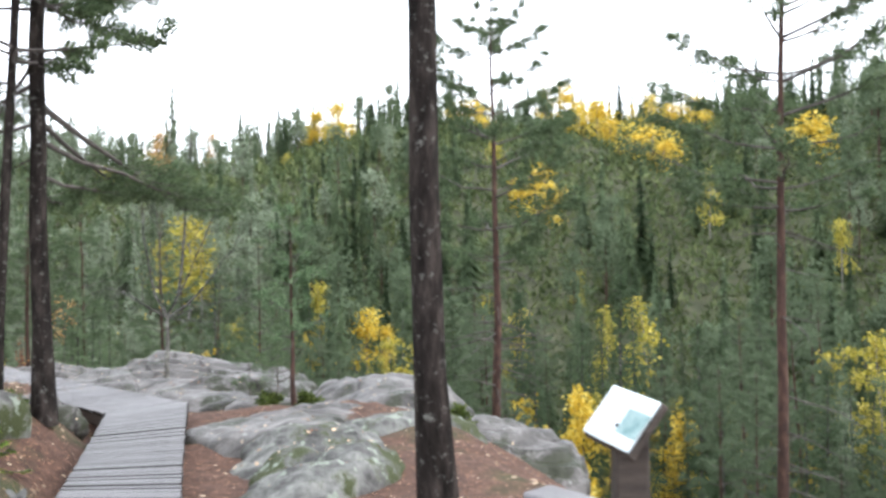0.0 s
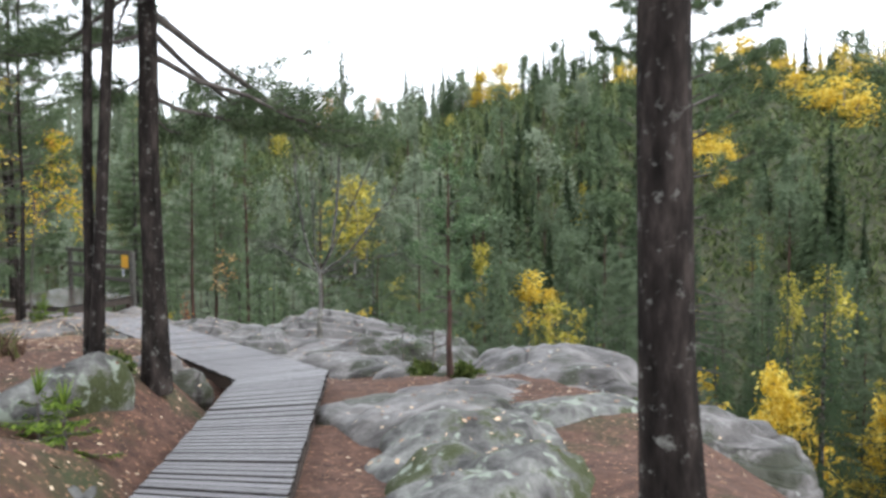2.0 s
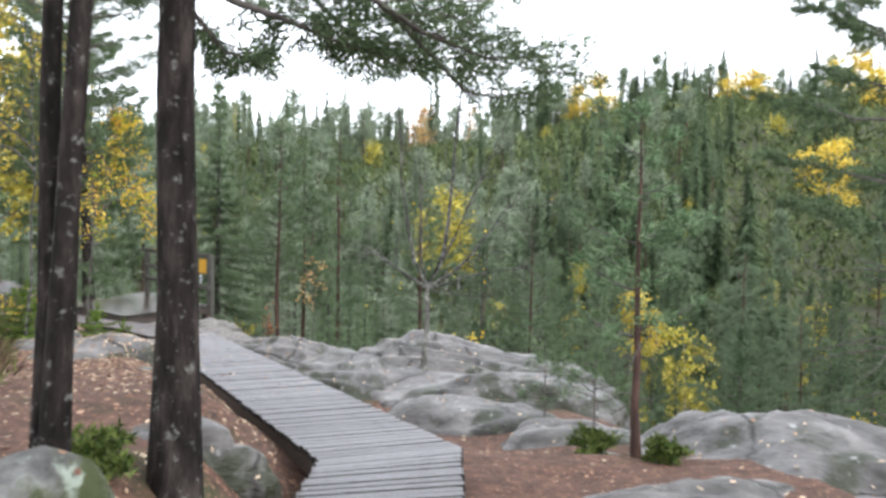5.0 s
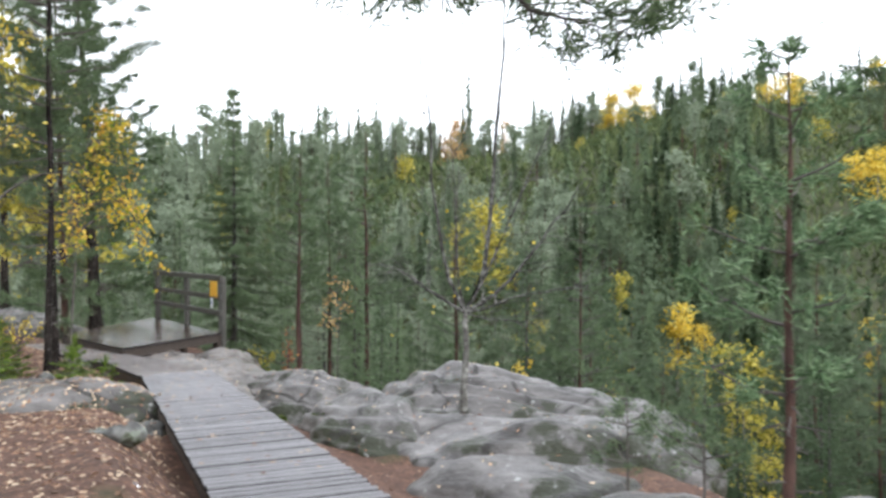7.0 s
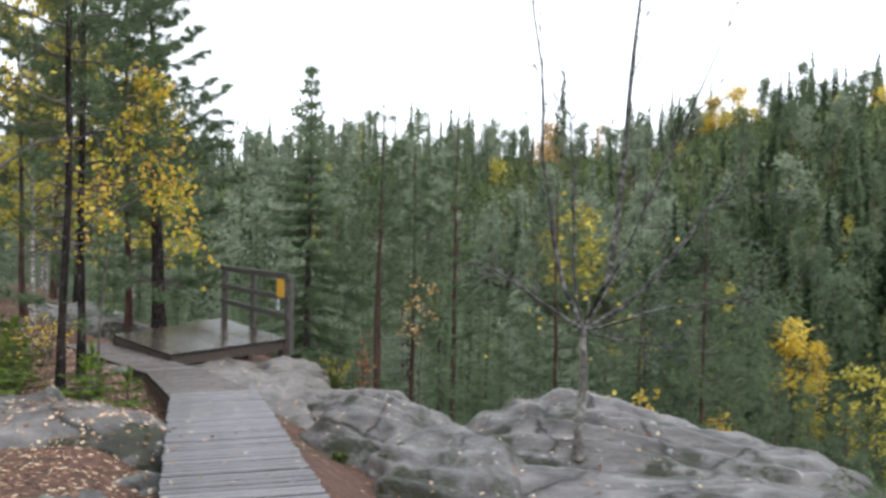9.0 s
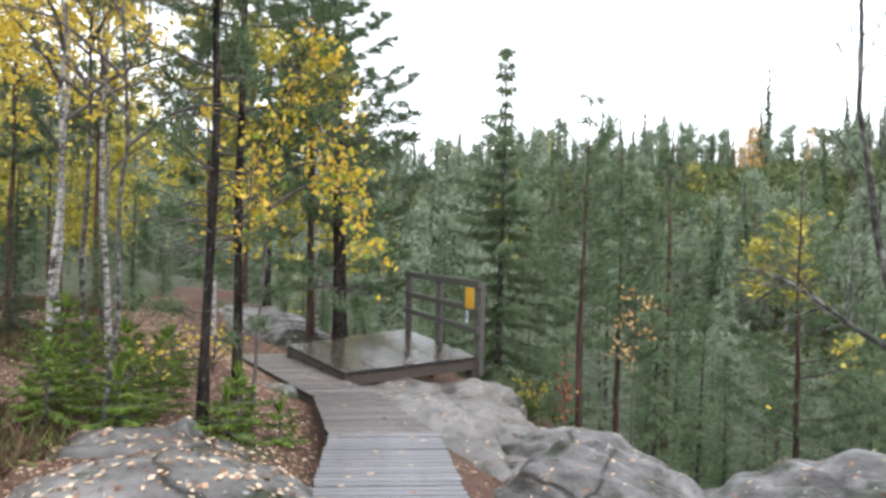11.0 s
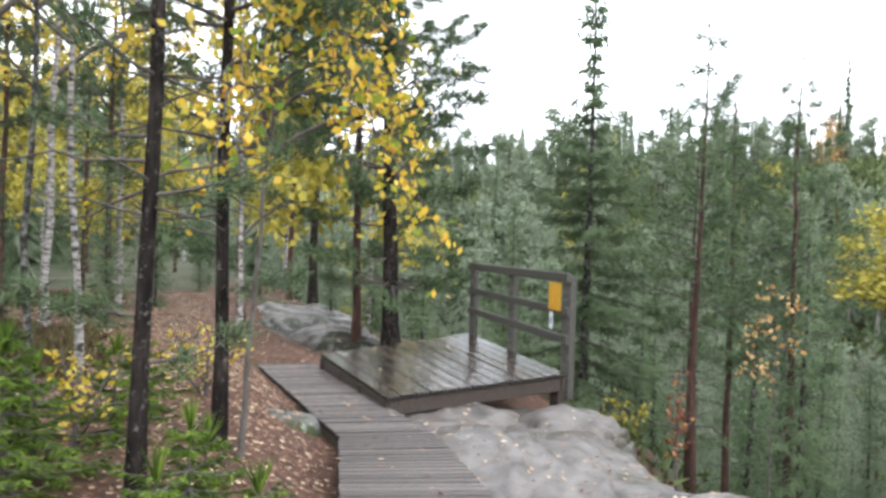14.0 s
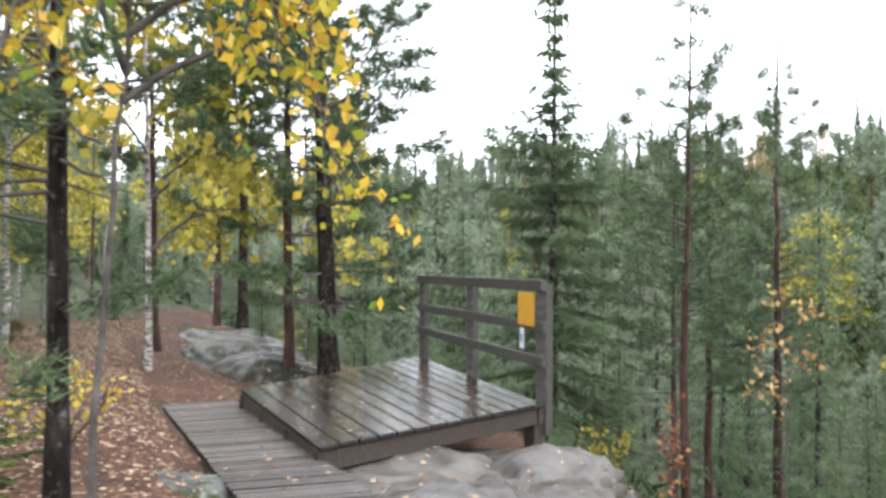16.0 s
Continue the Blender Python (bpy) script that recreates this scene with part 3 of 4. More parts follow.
p = RR.lerp(RL, 0.11) - out * 0.05 + Vector((0, 0, RAILH - 0.55))
slip = part("paper_slip", beam_between(p - along * 0.05, p + along * 0.05, 0.006, 0.2, 0.002), M_PAPER)
tagged(slip, "small white paper slip hanging below the amber notice", "paper")
part("print", beam_between(p - out * 0.005 - along * 0.03, p - out * 0.005 + along * 0.03, 0.003, 0.08, 0.0), M_BLUE, slip, "pale blue print")

# ---- small sign on a post ----
sign = empty("information_sign", 0.69, 2.0, ground_z(0.69, 2.0), "small white sloping sign panel on a dark brown wooden post", "sign")
sx = Vector((0.09, -0.245, -0.012)).normalized()
sy = Vector((0.058, 0.085, 0.105))
sy = (sy - sx * sy.dot(sx)).normalized()
sz = sx.cross(sy)
tilt = Matrix.Translation((0.665, 1.985, 1.13)) @ Matrix((sx, sy, sz)).transposed().to_4x4()


def sign_part(name, bm, mat, label=""):
    ob = part(name, bm, mat, None, label)
    ob.parent = sign
    ob.matrix_parent_inverse = sign.matrix_world.inverted()
    return ob


sign_part("post", beam_between((0.69, 2.0, ground_z(0.69, 2.0) - 0.1), (0.69, 2.0, 1.12), 0.085, 0.085), M_BEAM, "dark brown wooden post")
sign_part("backing", box_bm(0.223, 0.158, 0.02, tilt @ Matrix.Translation((0.002, -0.002, -0.0165)), 0.004), M_BEAM, "dark backing board")
sign_part("panel", box_bm(0.215, 0.15, 0.012, tilt, 0.004), M_PANEL, "white panel")
sign_part("print", box_bm(0.09, 0.07, 0.002, tilt @ Matrix.Translation((0.07, -0.005, 0.0075)), 0.0), M_TEAL, "faded green picture")
for k in range(6):
    sign_part("text_line", box_bm(0.08, 0.004, 0.002, tilt @ Matrix.Translation((-0.06, 0.045 - k * 0.016, 0.0075)), 0.0), M_PAPER)
stand_top = empty("plank_table", 0.6, 2.6, ground_z(0.6, 2.6), "small grey weathered plank table beside the sign", "table")
for nm, bm, mt in (("tabletop", beam_between((0.52, 2.72, 0.715), (0.74, 2.46, 0.715), 0.14, 0.045), M_PLANK),
                   ("leg", beam_between((0.55, 2.69, 0.695), (0.55, 2.69, -0.15), 0.1, 0.1), M_BEAM), ("leg", beam_between((0.71, 2.49, 0.695), (0.71, 2.49, -0.15), 0.1, 0.1), M_BEAM)):
    ob = part(nm, bm, mt)
    ob.parent = stand_top
    ob.matrix_parent_inverse = stand_top.matrix_world.inverted()


# ---- fallen leaves ----
def scatter(n, test, seed):
    rng = R(seed)
    out = []
    while len(out) < n:
        x, y = rng.uniform(-26, 4), rng.uniform(2, 30)
        if test(x, y, rng):
            out.append((x, y))
    return np.array(out)


def side_of_walk(x, y):
    """Metres to the right of the boardwalk's middle line."""
    line = ((0, 0), (-1.95, 5.2), (-3.35, 9.6), (-9.15, 15.65), (-11.4, 17.4), (-14.3, 18.9), (-24, 24))
    best = 1e9, 0
    for (ax, ay), (bx, by) in zip(line, line[1:]):
        dx, dy = bx - ax, by - ay
        t = min(1, max(0, ((x - ax) * dx + (y - ay) * dy) / (dx * dx + dy * dy)))
        ex, ey = x - ax - t * dx, y - ay - t * dy
        d = math.hypot(ex, ey)
        if d < best[0]:
            best = d, math.copysign(d, dx * -ey + dy * ex)
    return best[1]


rng = R(90)
spots = scatter(44000, lambda x, y, r: (lambda q: (-14 < q < -0.5 and r.rand() < math.exp(q / 5.0) * (0.2 if y < 9 else 0.5 if y < 12 else 1)) or (abs(q) <= 0.5 and r.rand() < 0.09 and y > 11) or (0.5 < q < 4.5 and r.rand() < (0.12 if y > 16.5 else 0.05)))(side_of_walk(x, y)), 91)
bpy.context.view_layer.update()
graph = bpy.context.evaluated_depsgraph_get()
o, nrm = [], []
for x, y in spots:
    hit, place, normal, _, below, _ = scene.ray_cast(graph, (x, y, 3.0), (0, 0, -1), distance=20)
    if hit and below.parent is deck and rng.rand() < 0.75:
        continue
    if hit and normal.z > 0.6 and place.z < 0.6:
        o.append(place), nrm.append(normal)
o, nrm = np.array(o), np.array(nrm)
v, t = leaves(o, 0.05, rng, 0.0)
off = v - np.repeat(o, 4, 0)
nn = np.repeat(nrm, 4, 0)
up = (off * nn).sum(1, keepdims=True)
v = v - nn * up * 0.8 + nn * 0.008
tagged(new("fallen_leaves", mesh_np("fallen_leaves", [(v, t, M_LITTER)])), "pale and brown fallen birch leaves on ground, rock and planks", "leaf litter", kind="stuff")


# ---- trees ----
def stem(rng, h, r, lean=(0, 0), wob=0.02, n=14, top=0.12):
    z = np.linspace(0, 1, n)
    w = np.cumsum(rng.normal(size=(n, 2)), axis=0) * wob * h / n
    p = np.stack([lean[0] * z + w[:, 0], lean[1] * z + w[:, 1], z * h], -1)
    rr = r * (1 - (1 - top) * z) * (1 + 0.35 * np.exp(-z * h / 0.25))
    return p, rr


def at_height(p, z):
    return np.array([np.interp(z, p[:, 2], p[:, 0]), np.interp(z, p[:, 2], p[:, 1]), z])


def pine_blocks(rng, h, r, crown, reach, lean=(0, 0), whorl=0.45, per=4, dead=6, needle=0.13, tufts=17, bare_from=0.15, dens=1.0, wide=0.022, azimuths=None, seen=99.0, rise0=0.0, top_tuft=30, lite=False, extra=()):
    """Pine: trunk, dead lower twigs, upward-tipped boughs with needle tufts."""
    p, rr = stem(rng, h, r, lean, 0.025)
    trunk = tube(p, rr, 11)
    wood, needles = [], []

    def bough(z, az, L, rise, live):
        o = at_height(p, z)
        t = np.linspace(0, 1, 6)
        dirh = np.array([np.cos(az), np.sin(az), 0])
        line = o + np.outer(t * L, dirh) + np.outer((rise * t + 0.35 * t ** 2 * (1 if live else -0.3)) * L * 0.6, [0, 0, 1]) + rng.normal(size=(6, 3)) * 0.03 * L * t[:, None]
        wood.append(tube(line[[0, 3, 5]], [0.01 * L + 0.006, 0.008, 0.004], 3) if lite else tube(line, np.linspace((0.011 if live else 0.009) * L + 0.005, 0.003, 6), 4 if L < 1.5 else 6))
        if not live:
            if rng.rand() < 0.6:
                s = line[3]
                wood.append(tube(np.stack([s, s + (dirh * 0.3 + rng.normal(size=3) * 0.25) * L * 0.6]), [0.006, 0.003], 3))
            return
        tips = []
        for f in np.linspace(0.85 if L < 0.35 else 0.3, 1.0, max(1 if L < 0.5 else 3, int(L * 4.5 * dens))):
            s = np.array([np.interp(f, t, line[:, c]) for c in range(3)])
            for sd in (-1, 1):
                if rng.rand() < 0.85:
                    a2 = az + sd * rng.uniform(0.4, 1.0)
                    e = s + np.array([np.cos(a2), np.sin(a2), rng.uniform(-0.3, 0.4)]) * L * 0.3 * (1.2 - 0.7 * f) * rng.uniform(0.5, 1.2)
                    if not lite:
                        wood.append(tube(np.stack([s, e]), [0.005, 0.003], 3))
                    for g in (0.45, 0.75, 1.0):
                        tips.append((s + (e - s) * g, unit(e - s)))
        tips.append((line[-1], unit(line[-1] - line[-2])))
        for tp, td in tips:
            high = tp[2] > seen
            n = max(4, int((tufts + rng.randint(0, 4)) * min(1, 0.45 + L) / (4 if high else 1)))
            d = unit(td * 0.8 + rng.normal(size=(n, 3)) * 0.75 + [0, 0, 0.15])
            needles.append(blades(np.repeat(tp[None], n, 0) + rng.normal(size=(n, 3)) * 0.035, d, needle * rng.uniform(0.7, 1.2, n), wide * (2.5 if high else 1), rng, dirh * 0.6 + np.array([0, 0, 0.7]), 0.6))

    for z, az, L, rise in extra:
        bough(z, az, L, rise, True)
    for _ in range(dead):
        bough(h * rng.uniform(bare_from, crown), rng.uniform(0, 6.28), reach * rng.uniform(0.12, 0.6), rng.uniform(-0.6, 0.55), False)
    z = crown * h
    while z < h * 0.985:
        f = (z - crown * h) / (h * (1 - crown))
        L = reach * (1 - f ** 1.4) * (0.65 + 0.35 * min(1, f * 4)) + 0.12
        a0 = rng.uniform(0, 6.28)
        for k in range(per):
            if rng.rand() < 0.9:
                az = a0 + k * 6.28 / per + rng.uniform(-0.4, 0.4)
                if azimuths is None or any(abs((az - c + 3.14) % 6.28 - 3.14) < wd for c, wd in azimuths):
                    bough(z + rng.uniform(-0.1, 0.1), az, L * rng.uniform(0.65, 1.15), rng.uniform(-0.1, 0.3) + 0.5 * f + rise0 * (1 - f) ** 4, True)
        z += whorl * rng.uniform(0.8, 1.2)
    n = top_tuft
    needles.append(blades(np.repeat(p[-1][None], n, 0), unit(rng.normal(size=(n, 3)) * 0.5 + [0, 0, 1]), needle * 1.3, wide, rng))
    return trunk, join(wood), join(needles)


def spruce_blocks(rng, h, r, reach, whorl=0.28, per=6, crown=0.08, dens=1.0, size=0.16, thin_top=0.25, gap=0.1, lite=False):
    """Spruce: drooping boughs in whorls, flat sprays of needles hanging along them."""
    p, rr = stem(rng, h, r, (0, 0), 0.012, top=0.06)
    trunk = tube(p, rr, 8)
    wood, needles = [], []
    z = crown * h
    while z < h * 0.97:
        f = (z / h - crown) / (1 - crown)
        L0 = reach * (1 - f) ** 0.85 * (1 - thin_top * math.exp(-((f - 0.75) / 0.15) ** 2)) + 0.08
        a0 = rng.uniform(0, 6.28)
        for k in range(per):
            if rng.rand() < gap:
                continue
            az, L = a0 + k * 6.28 / per + rng.uniform(-0.35, 0.35), L0 * rng.uniform(0.55, 1.15)
            t = np.linspace(0, 1, 5)
            dirh = np.array([np.cos(az), np.sin(az), 0])
            drop = (-0.45 + 0.75 * f) * L
            line = at_height(p, z) + np.outer(t * L, dirh) + np.outer(drop * t + 0.18 * L * t ** 3, [0, 0, 1])
            if not lite:
                wood.append(tube(line, np.linspace(0.012 * L + 0.004, 0.003, 5), 3))
            elif k == 0:
                wood.append(tube(line[[0, 4]], [0.012, 0.004], 3))
            n = int(max(8, L * 75 * dens))
            g = rng.uniform(0.12, 1.0, n)
            o = np.stack([np.interp(g, t, line[:, c]) for c in range(3)], -1)
            side = np.array([-np.sin(az), np.cos(az), 0])
            d = unit(dirh * rng.uniform(0.3, 1.0, (n, 1)) + side * rng.choice([-1, 1], (n, 1)) * rng.uniform(0.3, 1.0, (n, 1)) + np.array([0, 0, -1]) * rng.uniform(0.0, 0.6, (n, 1)))
            if reach > 1:
                o, d = o + rng.normal(size=(n, 3)) * [0.05, 0.05, 0.04], unit(d + rng.normal(size=(n, 3)) * 0.22 + [0, 0, -0.2])
            needles.append(blades(o, d, size * (0.6 + 0.7 * (1 - g)) * rng.uniform(0.7, 1.4, n) * (0.6 + 0.4 * min(1, L)), size * 0.22, rng, dirh * 0.8 + np.array([0, 0, 0.8])))
        z += whorl * rng.uniform(0.8, 1.2)
    needles.append(blades(np.repeat(p[-2][None], 20, 0), unit(rng.normal(size=(20, 3)) * 0.3 + [0, 0, 1]), size * 2, size * 0.2, rng))
    return trunk, join(wood), join(needles)


def birch_blocks(rng, h, r, reach, n_leaf, leaf, crown=0.35, lean=(0, 0), bare=False, boughs=16, weep=0.5, azimuths=None):
    """Birch: slim stem, rising boughs with hanging twigs, small leaves."""
    p, rr = stem(rng, h, r, lean, 0.06, top=0.08)
    trunk = tube(p, rr, 8)
    wood, pts = [], []
    for k in range(boughs):
        z = h * (crown + (0.97 - crown) * (k + rng.rand()) / boughs)
        f = z / h
        az = rng.uniform(0, 6.28)
        if azimuths is not None:
            c, wd = azimuths[rng.randint(len(azimuths))]
            az = c + rng.uniform(-wd, wd)
        L = reach * (1.15 - f) * rng.uniform(0.7, 1.2)
        t = np.linspace(0, 1, 7)
        dirh = np.array([np.cos(az), np.sin(az), 0])
        line = at_height(p, z) + np.outer(t * L, dirh) + np.outer((0.9 * t - weep * 1.3 * t ** 2.5) * L, [0, 0, 1]) + rng.normal(size=(7, 3)) * 0.035 * L * t[:, None]
        wood.append(tube(line, np.linspace(0.014 * L + 0.004, 0.003, 7), 4))
        for m in range(5 if bare else 7):
            g = rng.uniform(0.3, 1.0)
            s = np.array([np.interp(g, t, line[:, c]) for c in range(3)])
            e = s + (dirh * 0.35 + rng.normal(size=3) * 0.35 + [0, 0, 0.25 if bare else -weep * 0.9]) * L * 0.38
            wood.append(tube(np.stack([s, (s + e) / 2 + rng.normal(size=3) * 0.02, e]), [0.005, 0.004, 0.002], 3))
            for q in np.linspace(0.25, 1, 5):
                pts.append(s + (e - s) * q)
    pts = np.array(pts)
    o = pts[rng.randint(len(pts), size=n_leaf)] + rng.normal(size=(n_leaf, 3)) * leaf * 1.1
    return trunk, join(wood), leaves(o, leaf, rng)


def tree(name, x, y, z, blocks, bark, twig, green, label, category, rz=0.0, group=""):
    trunk, wood, needles = blocks
    ob = empty(name, x, y, z, label, category, group, rz)
    part_np("trunk", [(*trunk, bark)], ob, "", True)
    crown = [(*wood, twig)]
    if len(needles[1]):
        crown.append((*needles, green))
    part_np("crown", crown, ob)
    return ob


# pines beside the walk
tree("pine_tree", 0.12, 4.5, ground_z(0.12, 4.5) - 0.03, pine_blocks(R(1), 13, 0.098, 0.5, 2.4, dead=6, bare_from=0.35, lean=(-0.42, 0.2), seen=7), M_BARK, M_TWIG, M_PINE, "tall pine with dark scaly lichen-flecked trunk", "pine tree")
tree("pine_tree", -3.68, 7.8, ground_z(-3.68, 7.8) - 0.03, pine_blocks(R(2), 12, 0.095, 0.34, 2.4, lean=(0.25, 0.2), dead=0, per=4, whorl=0.5, dens=1.8, needle=0.1, wide=0.011, tufts=26, azimuths=[(0.45, 0.6), (1.4, 0.5), (2.9, 0.6)], seen=5.2, rise0=-0.35,
     extra=((3.1, 1.22, 2.7, -0.92), (2.42, 1.35, 1.7, -0.4), (2.75, 0.95, 2.2, -0.75), (2.95, 1.5, 2.3, -0.75), (2.3, 1.85, 1.2, -0.5), (3.3, 2.9, 1.6, -0.8), (2.9, 3.3, 1.3, -0.5), (3.6, 2.3, 1.9, -0.7), (2.6, 2.6, 0.9, -0.5))), M_BARK, M_TWIG, M_PINE, "pine with dark furrowed trunk and long low boughs", "pine tree")
twin = tree("pine_tree", -3.9, 7.25, ground_z(-3.9, 7.25) - 0.03, pine_blocks(R(3), 11, 0.05, 0.3, 2.0, lean=(0.75, 0.3), dead=3, bare_from=0.2, seen=6), M_BARK, M_TWIG, M_PINE, "slender twin-stemmed dark pine forking near its base", "pine tree")
p2, r2 = stem(R(4), 10.5, 0.045, (0.25, 0.2), 0.02)
part_np("second_stem", [(*tube(p2 + [-0.02, 0.01, 0.0], r2, 10), M_BARK)], twin, "", True)
tree("pine_tree", -5.5, 7.2, ground_z(-5.5, 7.2) - 0.03, pine_blocks(R(5), 12, 0.1, 0.3, 2.2, lean=(0.5, 0.2), dead=5, seen=6), M_BARK, M_TWIG, M_PINE, "dark pine standing back in the wood", "pine tree")
tree("pine_tree", 1.22, 17.6, ground_z(1.22, 17.6) - 0.05, pine_blocks(R(6), 11.5, 0.12, 0.5, 2.8, per=4, whorl=0.6, dead=60, bare_from=0.12, lean=(-0.1, 0), dens=1.3, tufts=20), M_RED, M_TWIG, M_PINE, "sparse pine with reddish stem and many dead grey twigs", "pine tree")
tree("pine_tree", 5.4, 13.0, ground_z(5.4, 13.0) - 0.05, pine_blocks(R(7), 13, 0.11, 0.52, 2.6, per=4, whorl=0.5, dead=24, bare_from=0.1), M_RED, M_TWIG, M_PINE, "straight pine with reddish-brown upper trunk", "pine tree")
tree("young_pine", -1.95, 11.3, -0.62, pine_blocks(R(8), 2.75, 0.036, 0.38, 0.46, per=4, whorl=0.33, dead=16, needle=0.08, tufts=24, dens=0.8, wide=0.013, rise0=0.4), M_RED, M_TWIG, M_YPINE, "thin young pine growing among the rocks", "young pine")
tree("young_pine", -3.05, 13.3, ground_z(-3.05, 13.3), pine_blocks(R(28), 1.0, 0.012, 0.35, 0.2, per=4, whorl=0.2, dead=3, needle=0.07, tufts=16, dens=1.8, wide=0.01), M_TWIG, M_TWIG, M_PINE, "tiny pine seedling among the rocks", "young pine")
tree("young_pine", -2.45, 12.6, ground_z(-2.45, 12.6), pine_blocks(R(29), 1.2, 0.013, 0.35, 0.25, per=4, whorl=0.2, dead=3, needle=0.07, tufts=16, dens=1.8, wide=0.01), M_TWIG, M_TWIG, M_PINE, "tiny pine seedling among the rocks", "young pine")
for px_, py_, top, rr_, cr, rc, sd in ((-11.78, 23.4, 3.8, 0.06, 0.42, 0.95, 9), (-12.1, 27.6, 4.2, 0.095, 0.4, 1.4, 10), (-12.5, 24.7, 2.4, 0.05, 0.4, 1.0, 11), (-13.0, 27.2, 3.4, 0.08, 0.4, 1.2, 30), (-9.2, 27.0, 2.6, 0.08, 0.4, 1.5, 31), (-6.0, 26.5, 1.9, 0.07, 0.35, 1.5, 32)):
    gz = ground_z(px_, py_)
    tree("pine_tree", px_, py_, gz - 0.05, pine_blocks(R(sd), top - gz, rr_, cr, rc, per=4, whorl=0.34, dead=18, tufts=12, wide=0.015, dens=1.1, top_tuft=12, rise0=0.1), M_RED, M_TWIG, M_PINE, "slender reddish pine below the cliff edge", "pine tree", group="pines below the cliff")
gz = ground_z(-14.0, 24.1)
tree("spruce_tree", -14.0, 24.1, gz - 0.05, spruce_blocks(R(12), 5.2 - gz, 0.085, 1.85, whorl=0.24, per=5, gap=0.25, dens=1.25, size=0.2, thin_top=0.6), M_GREYB, M_TWIG, M_FARS, "slim pointed spruce rising behind the platform", "spruce tree")
# left of the walk
tree("pine_tree", -10.6, 14.95, ground_z(-10.6, 14.95) - 0.03, pine_blocks(R(13), 9, 0.045, 0.34, 1.3, dead=22, seen=6, needle=0.1, wide=0.011, tufts=20, extra=((1.25, 2.5, 0.55, 0.1), (1.0, 4.4, 0.5, 0.0), (1.6, 0.6, 0.6, 0.1), (0.75, 1.2, 0.45, 0.1), (1.9, 3.4, 0.7, 0.0), (2.2, 5.2, 0.8, 0.1))), M_BARK, M_TWIG, M_PINE, "slim dark lichened pine beside the boardwalk", "pine tree")
tree("pine_tree", -11.58, 16.02, ground_z(-11.58, 16.02) - 0.03, pine_blocks(R(14), 9.5, 0.05, 0.27, 1.6, dead=16, dens=1.5, seen=6, needle=0.1, wide=0.011, tufts=20, extra=((1.35, 2.9, 0.6, 0.0), (1.1, 0.4, 0.5, 0.1), (1.7, 4.6, 0.7, 0.1), (2.1, 1.6, 0.8, 0.0))), M_BARK, M_TWIG, M_PINE, "slim dark pine with boughs over the boardwalk", "pine tree")
tree("birch_tree", -15.0, 16.55, ground_z(-15.0, 16.55), birch_blocks(R(15), 9, 0.042, 2.3, 2300, 0.08, boughs=22), M_WHITE, M_TWIG, M_YELLOW, "white-barked birch with thin yellow leaves", "birch tree")
tree("birch_tree", -11.3, 16.05, ground_z(-11.3, 16.05), birch_blocks(R(16), 3.9, 0.02, 1.75, 1500, 0.066, crown=0.5, boughs=17, weep=0.95, lean=(0.35, 0.15), azimuths=[(0.5, 0.6), (0.9, 0.4), (-0.6, 0.5)]), M_TWIG, M_TWIG, M_HANG, "young birch with hanging yellow leaves over the path", "birch tree")
tree("birch_tree", -10.75, 14.2, ground_z(-10.75, 14.2), birch_blocks(R(17), 6, 0.022, 1.4, 500, 0.06), M_GREYB, M_TWIG, M_YELLOW, "thin grey birch with few yellow leaves", "birch tree")
tree("birch_tree", -12.6, 14.7, ground_z(-12.6, 14.7), birch_blocks(R(33), 8, 0.033, 2.0, 2000, 0.062, crown=0.38, boughs=20), M_WHITE, M_TWIG, M_YELLOW, "white-barked birch with thin yellow leaves", "birch tree")
tree("birch_tree", -13.9, 15.7, ground_z(-13.9, 15.7), birch_blocks(R(34), 8.5, 0.035, 2.2, 2400, 0.068, crown=0.35, boughs=20), M_GREYB, M_TWIG, M_YELLOW, "grey-stemmed birch with yellow leaves", "birch tree")
tree("birch_tree", -16.6, 14.9, ground_z(-16.6, 14.9), birch_blocks(R(35), 9.5, 0.055, 2.4, 2600, 0.085, crown=0.3, boughs=22), M_WHITE, M_TWIG, M_YELLOW, "white-barked birch with a golden autumn crown", "birch tree")
tree("birch_tree", -13.6, 12.6, ground_z(-13.6, 12.6), birch_blocks(R(36), 9.0, 0.05, 2.3, 2000, 0.08, crown=0.33, boughs=20), M_WHITE, M_TWIG, M_YELLOW, "white-barked birch with a golden autumn crown", "birch tree")
golden = tree("birch_tree", -18.6, 17.6, ground_z(-18.6, 17.6), birch_blocks(R(37), 10, 0.06, 2.6, 2600, 0.09, crown=0.3, boughs=22), M_WHITE, M_TWIG, M_YELLOW, "white-barked birch with a golden autumn crown", "birch tree")
for px_, py_, k in ((-21.2, 19.9, 1.0), (-17.9, 12.6, 0.9)):
    copy_thing(golden, pose(px_, py_, ground_z(px_, py_) - 0.03, 0, 0, px_ * 77) @ Matrix.Diagonal((k, k, k, 1)))
tree("pine_tree", -17.0, 22.7, ground_z(-17.0, 22.7), pine_blocks(R(18), 9, 0.16, 0.16, 2.2, dead=30, lean=(-0.6, 0.0), seen=8, per=5, dens=1.2, rise0=-0.5), M_BARK, M_TWIG, M_PINE, "old dark pine with drooping lower boughs", "pine tree")
tree("pine_tree", -24.4, 26.8, ground_z(-24.4, 26.8), pine_blocks(R(19), 12, 0.13, 0.4, 2.4, dead=6, seen=9), M_BARK, M_TWIG, M_PINE, "dark pine standing in the wood", "pine tree")


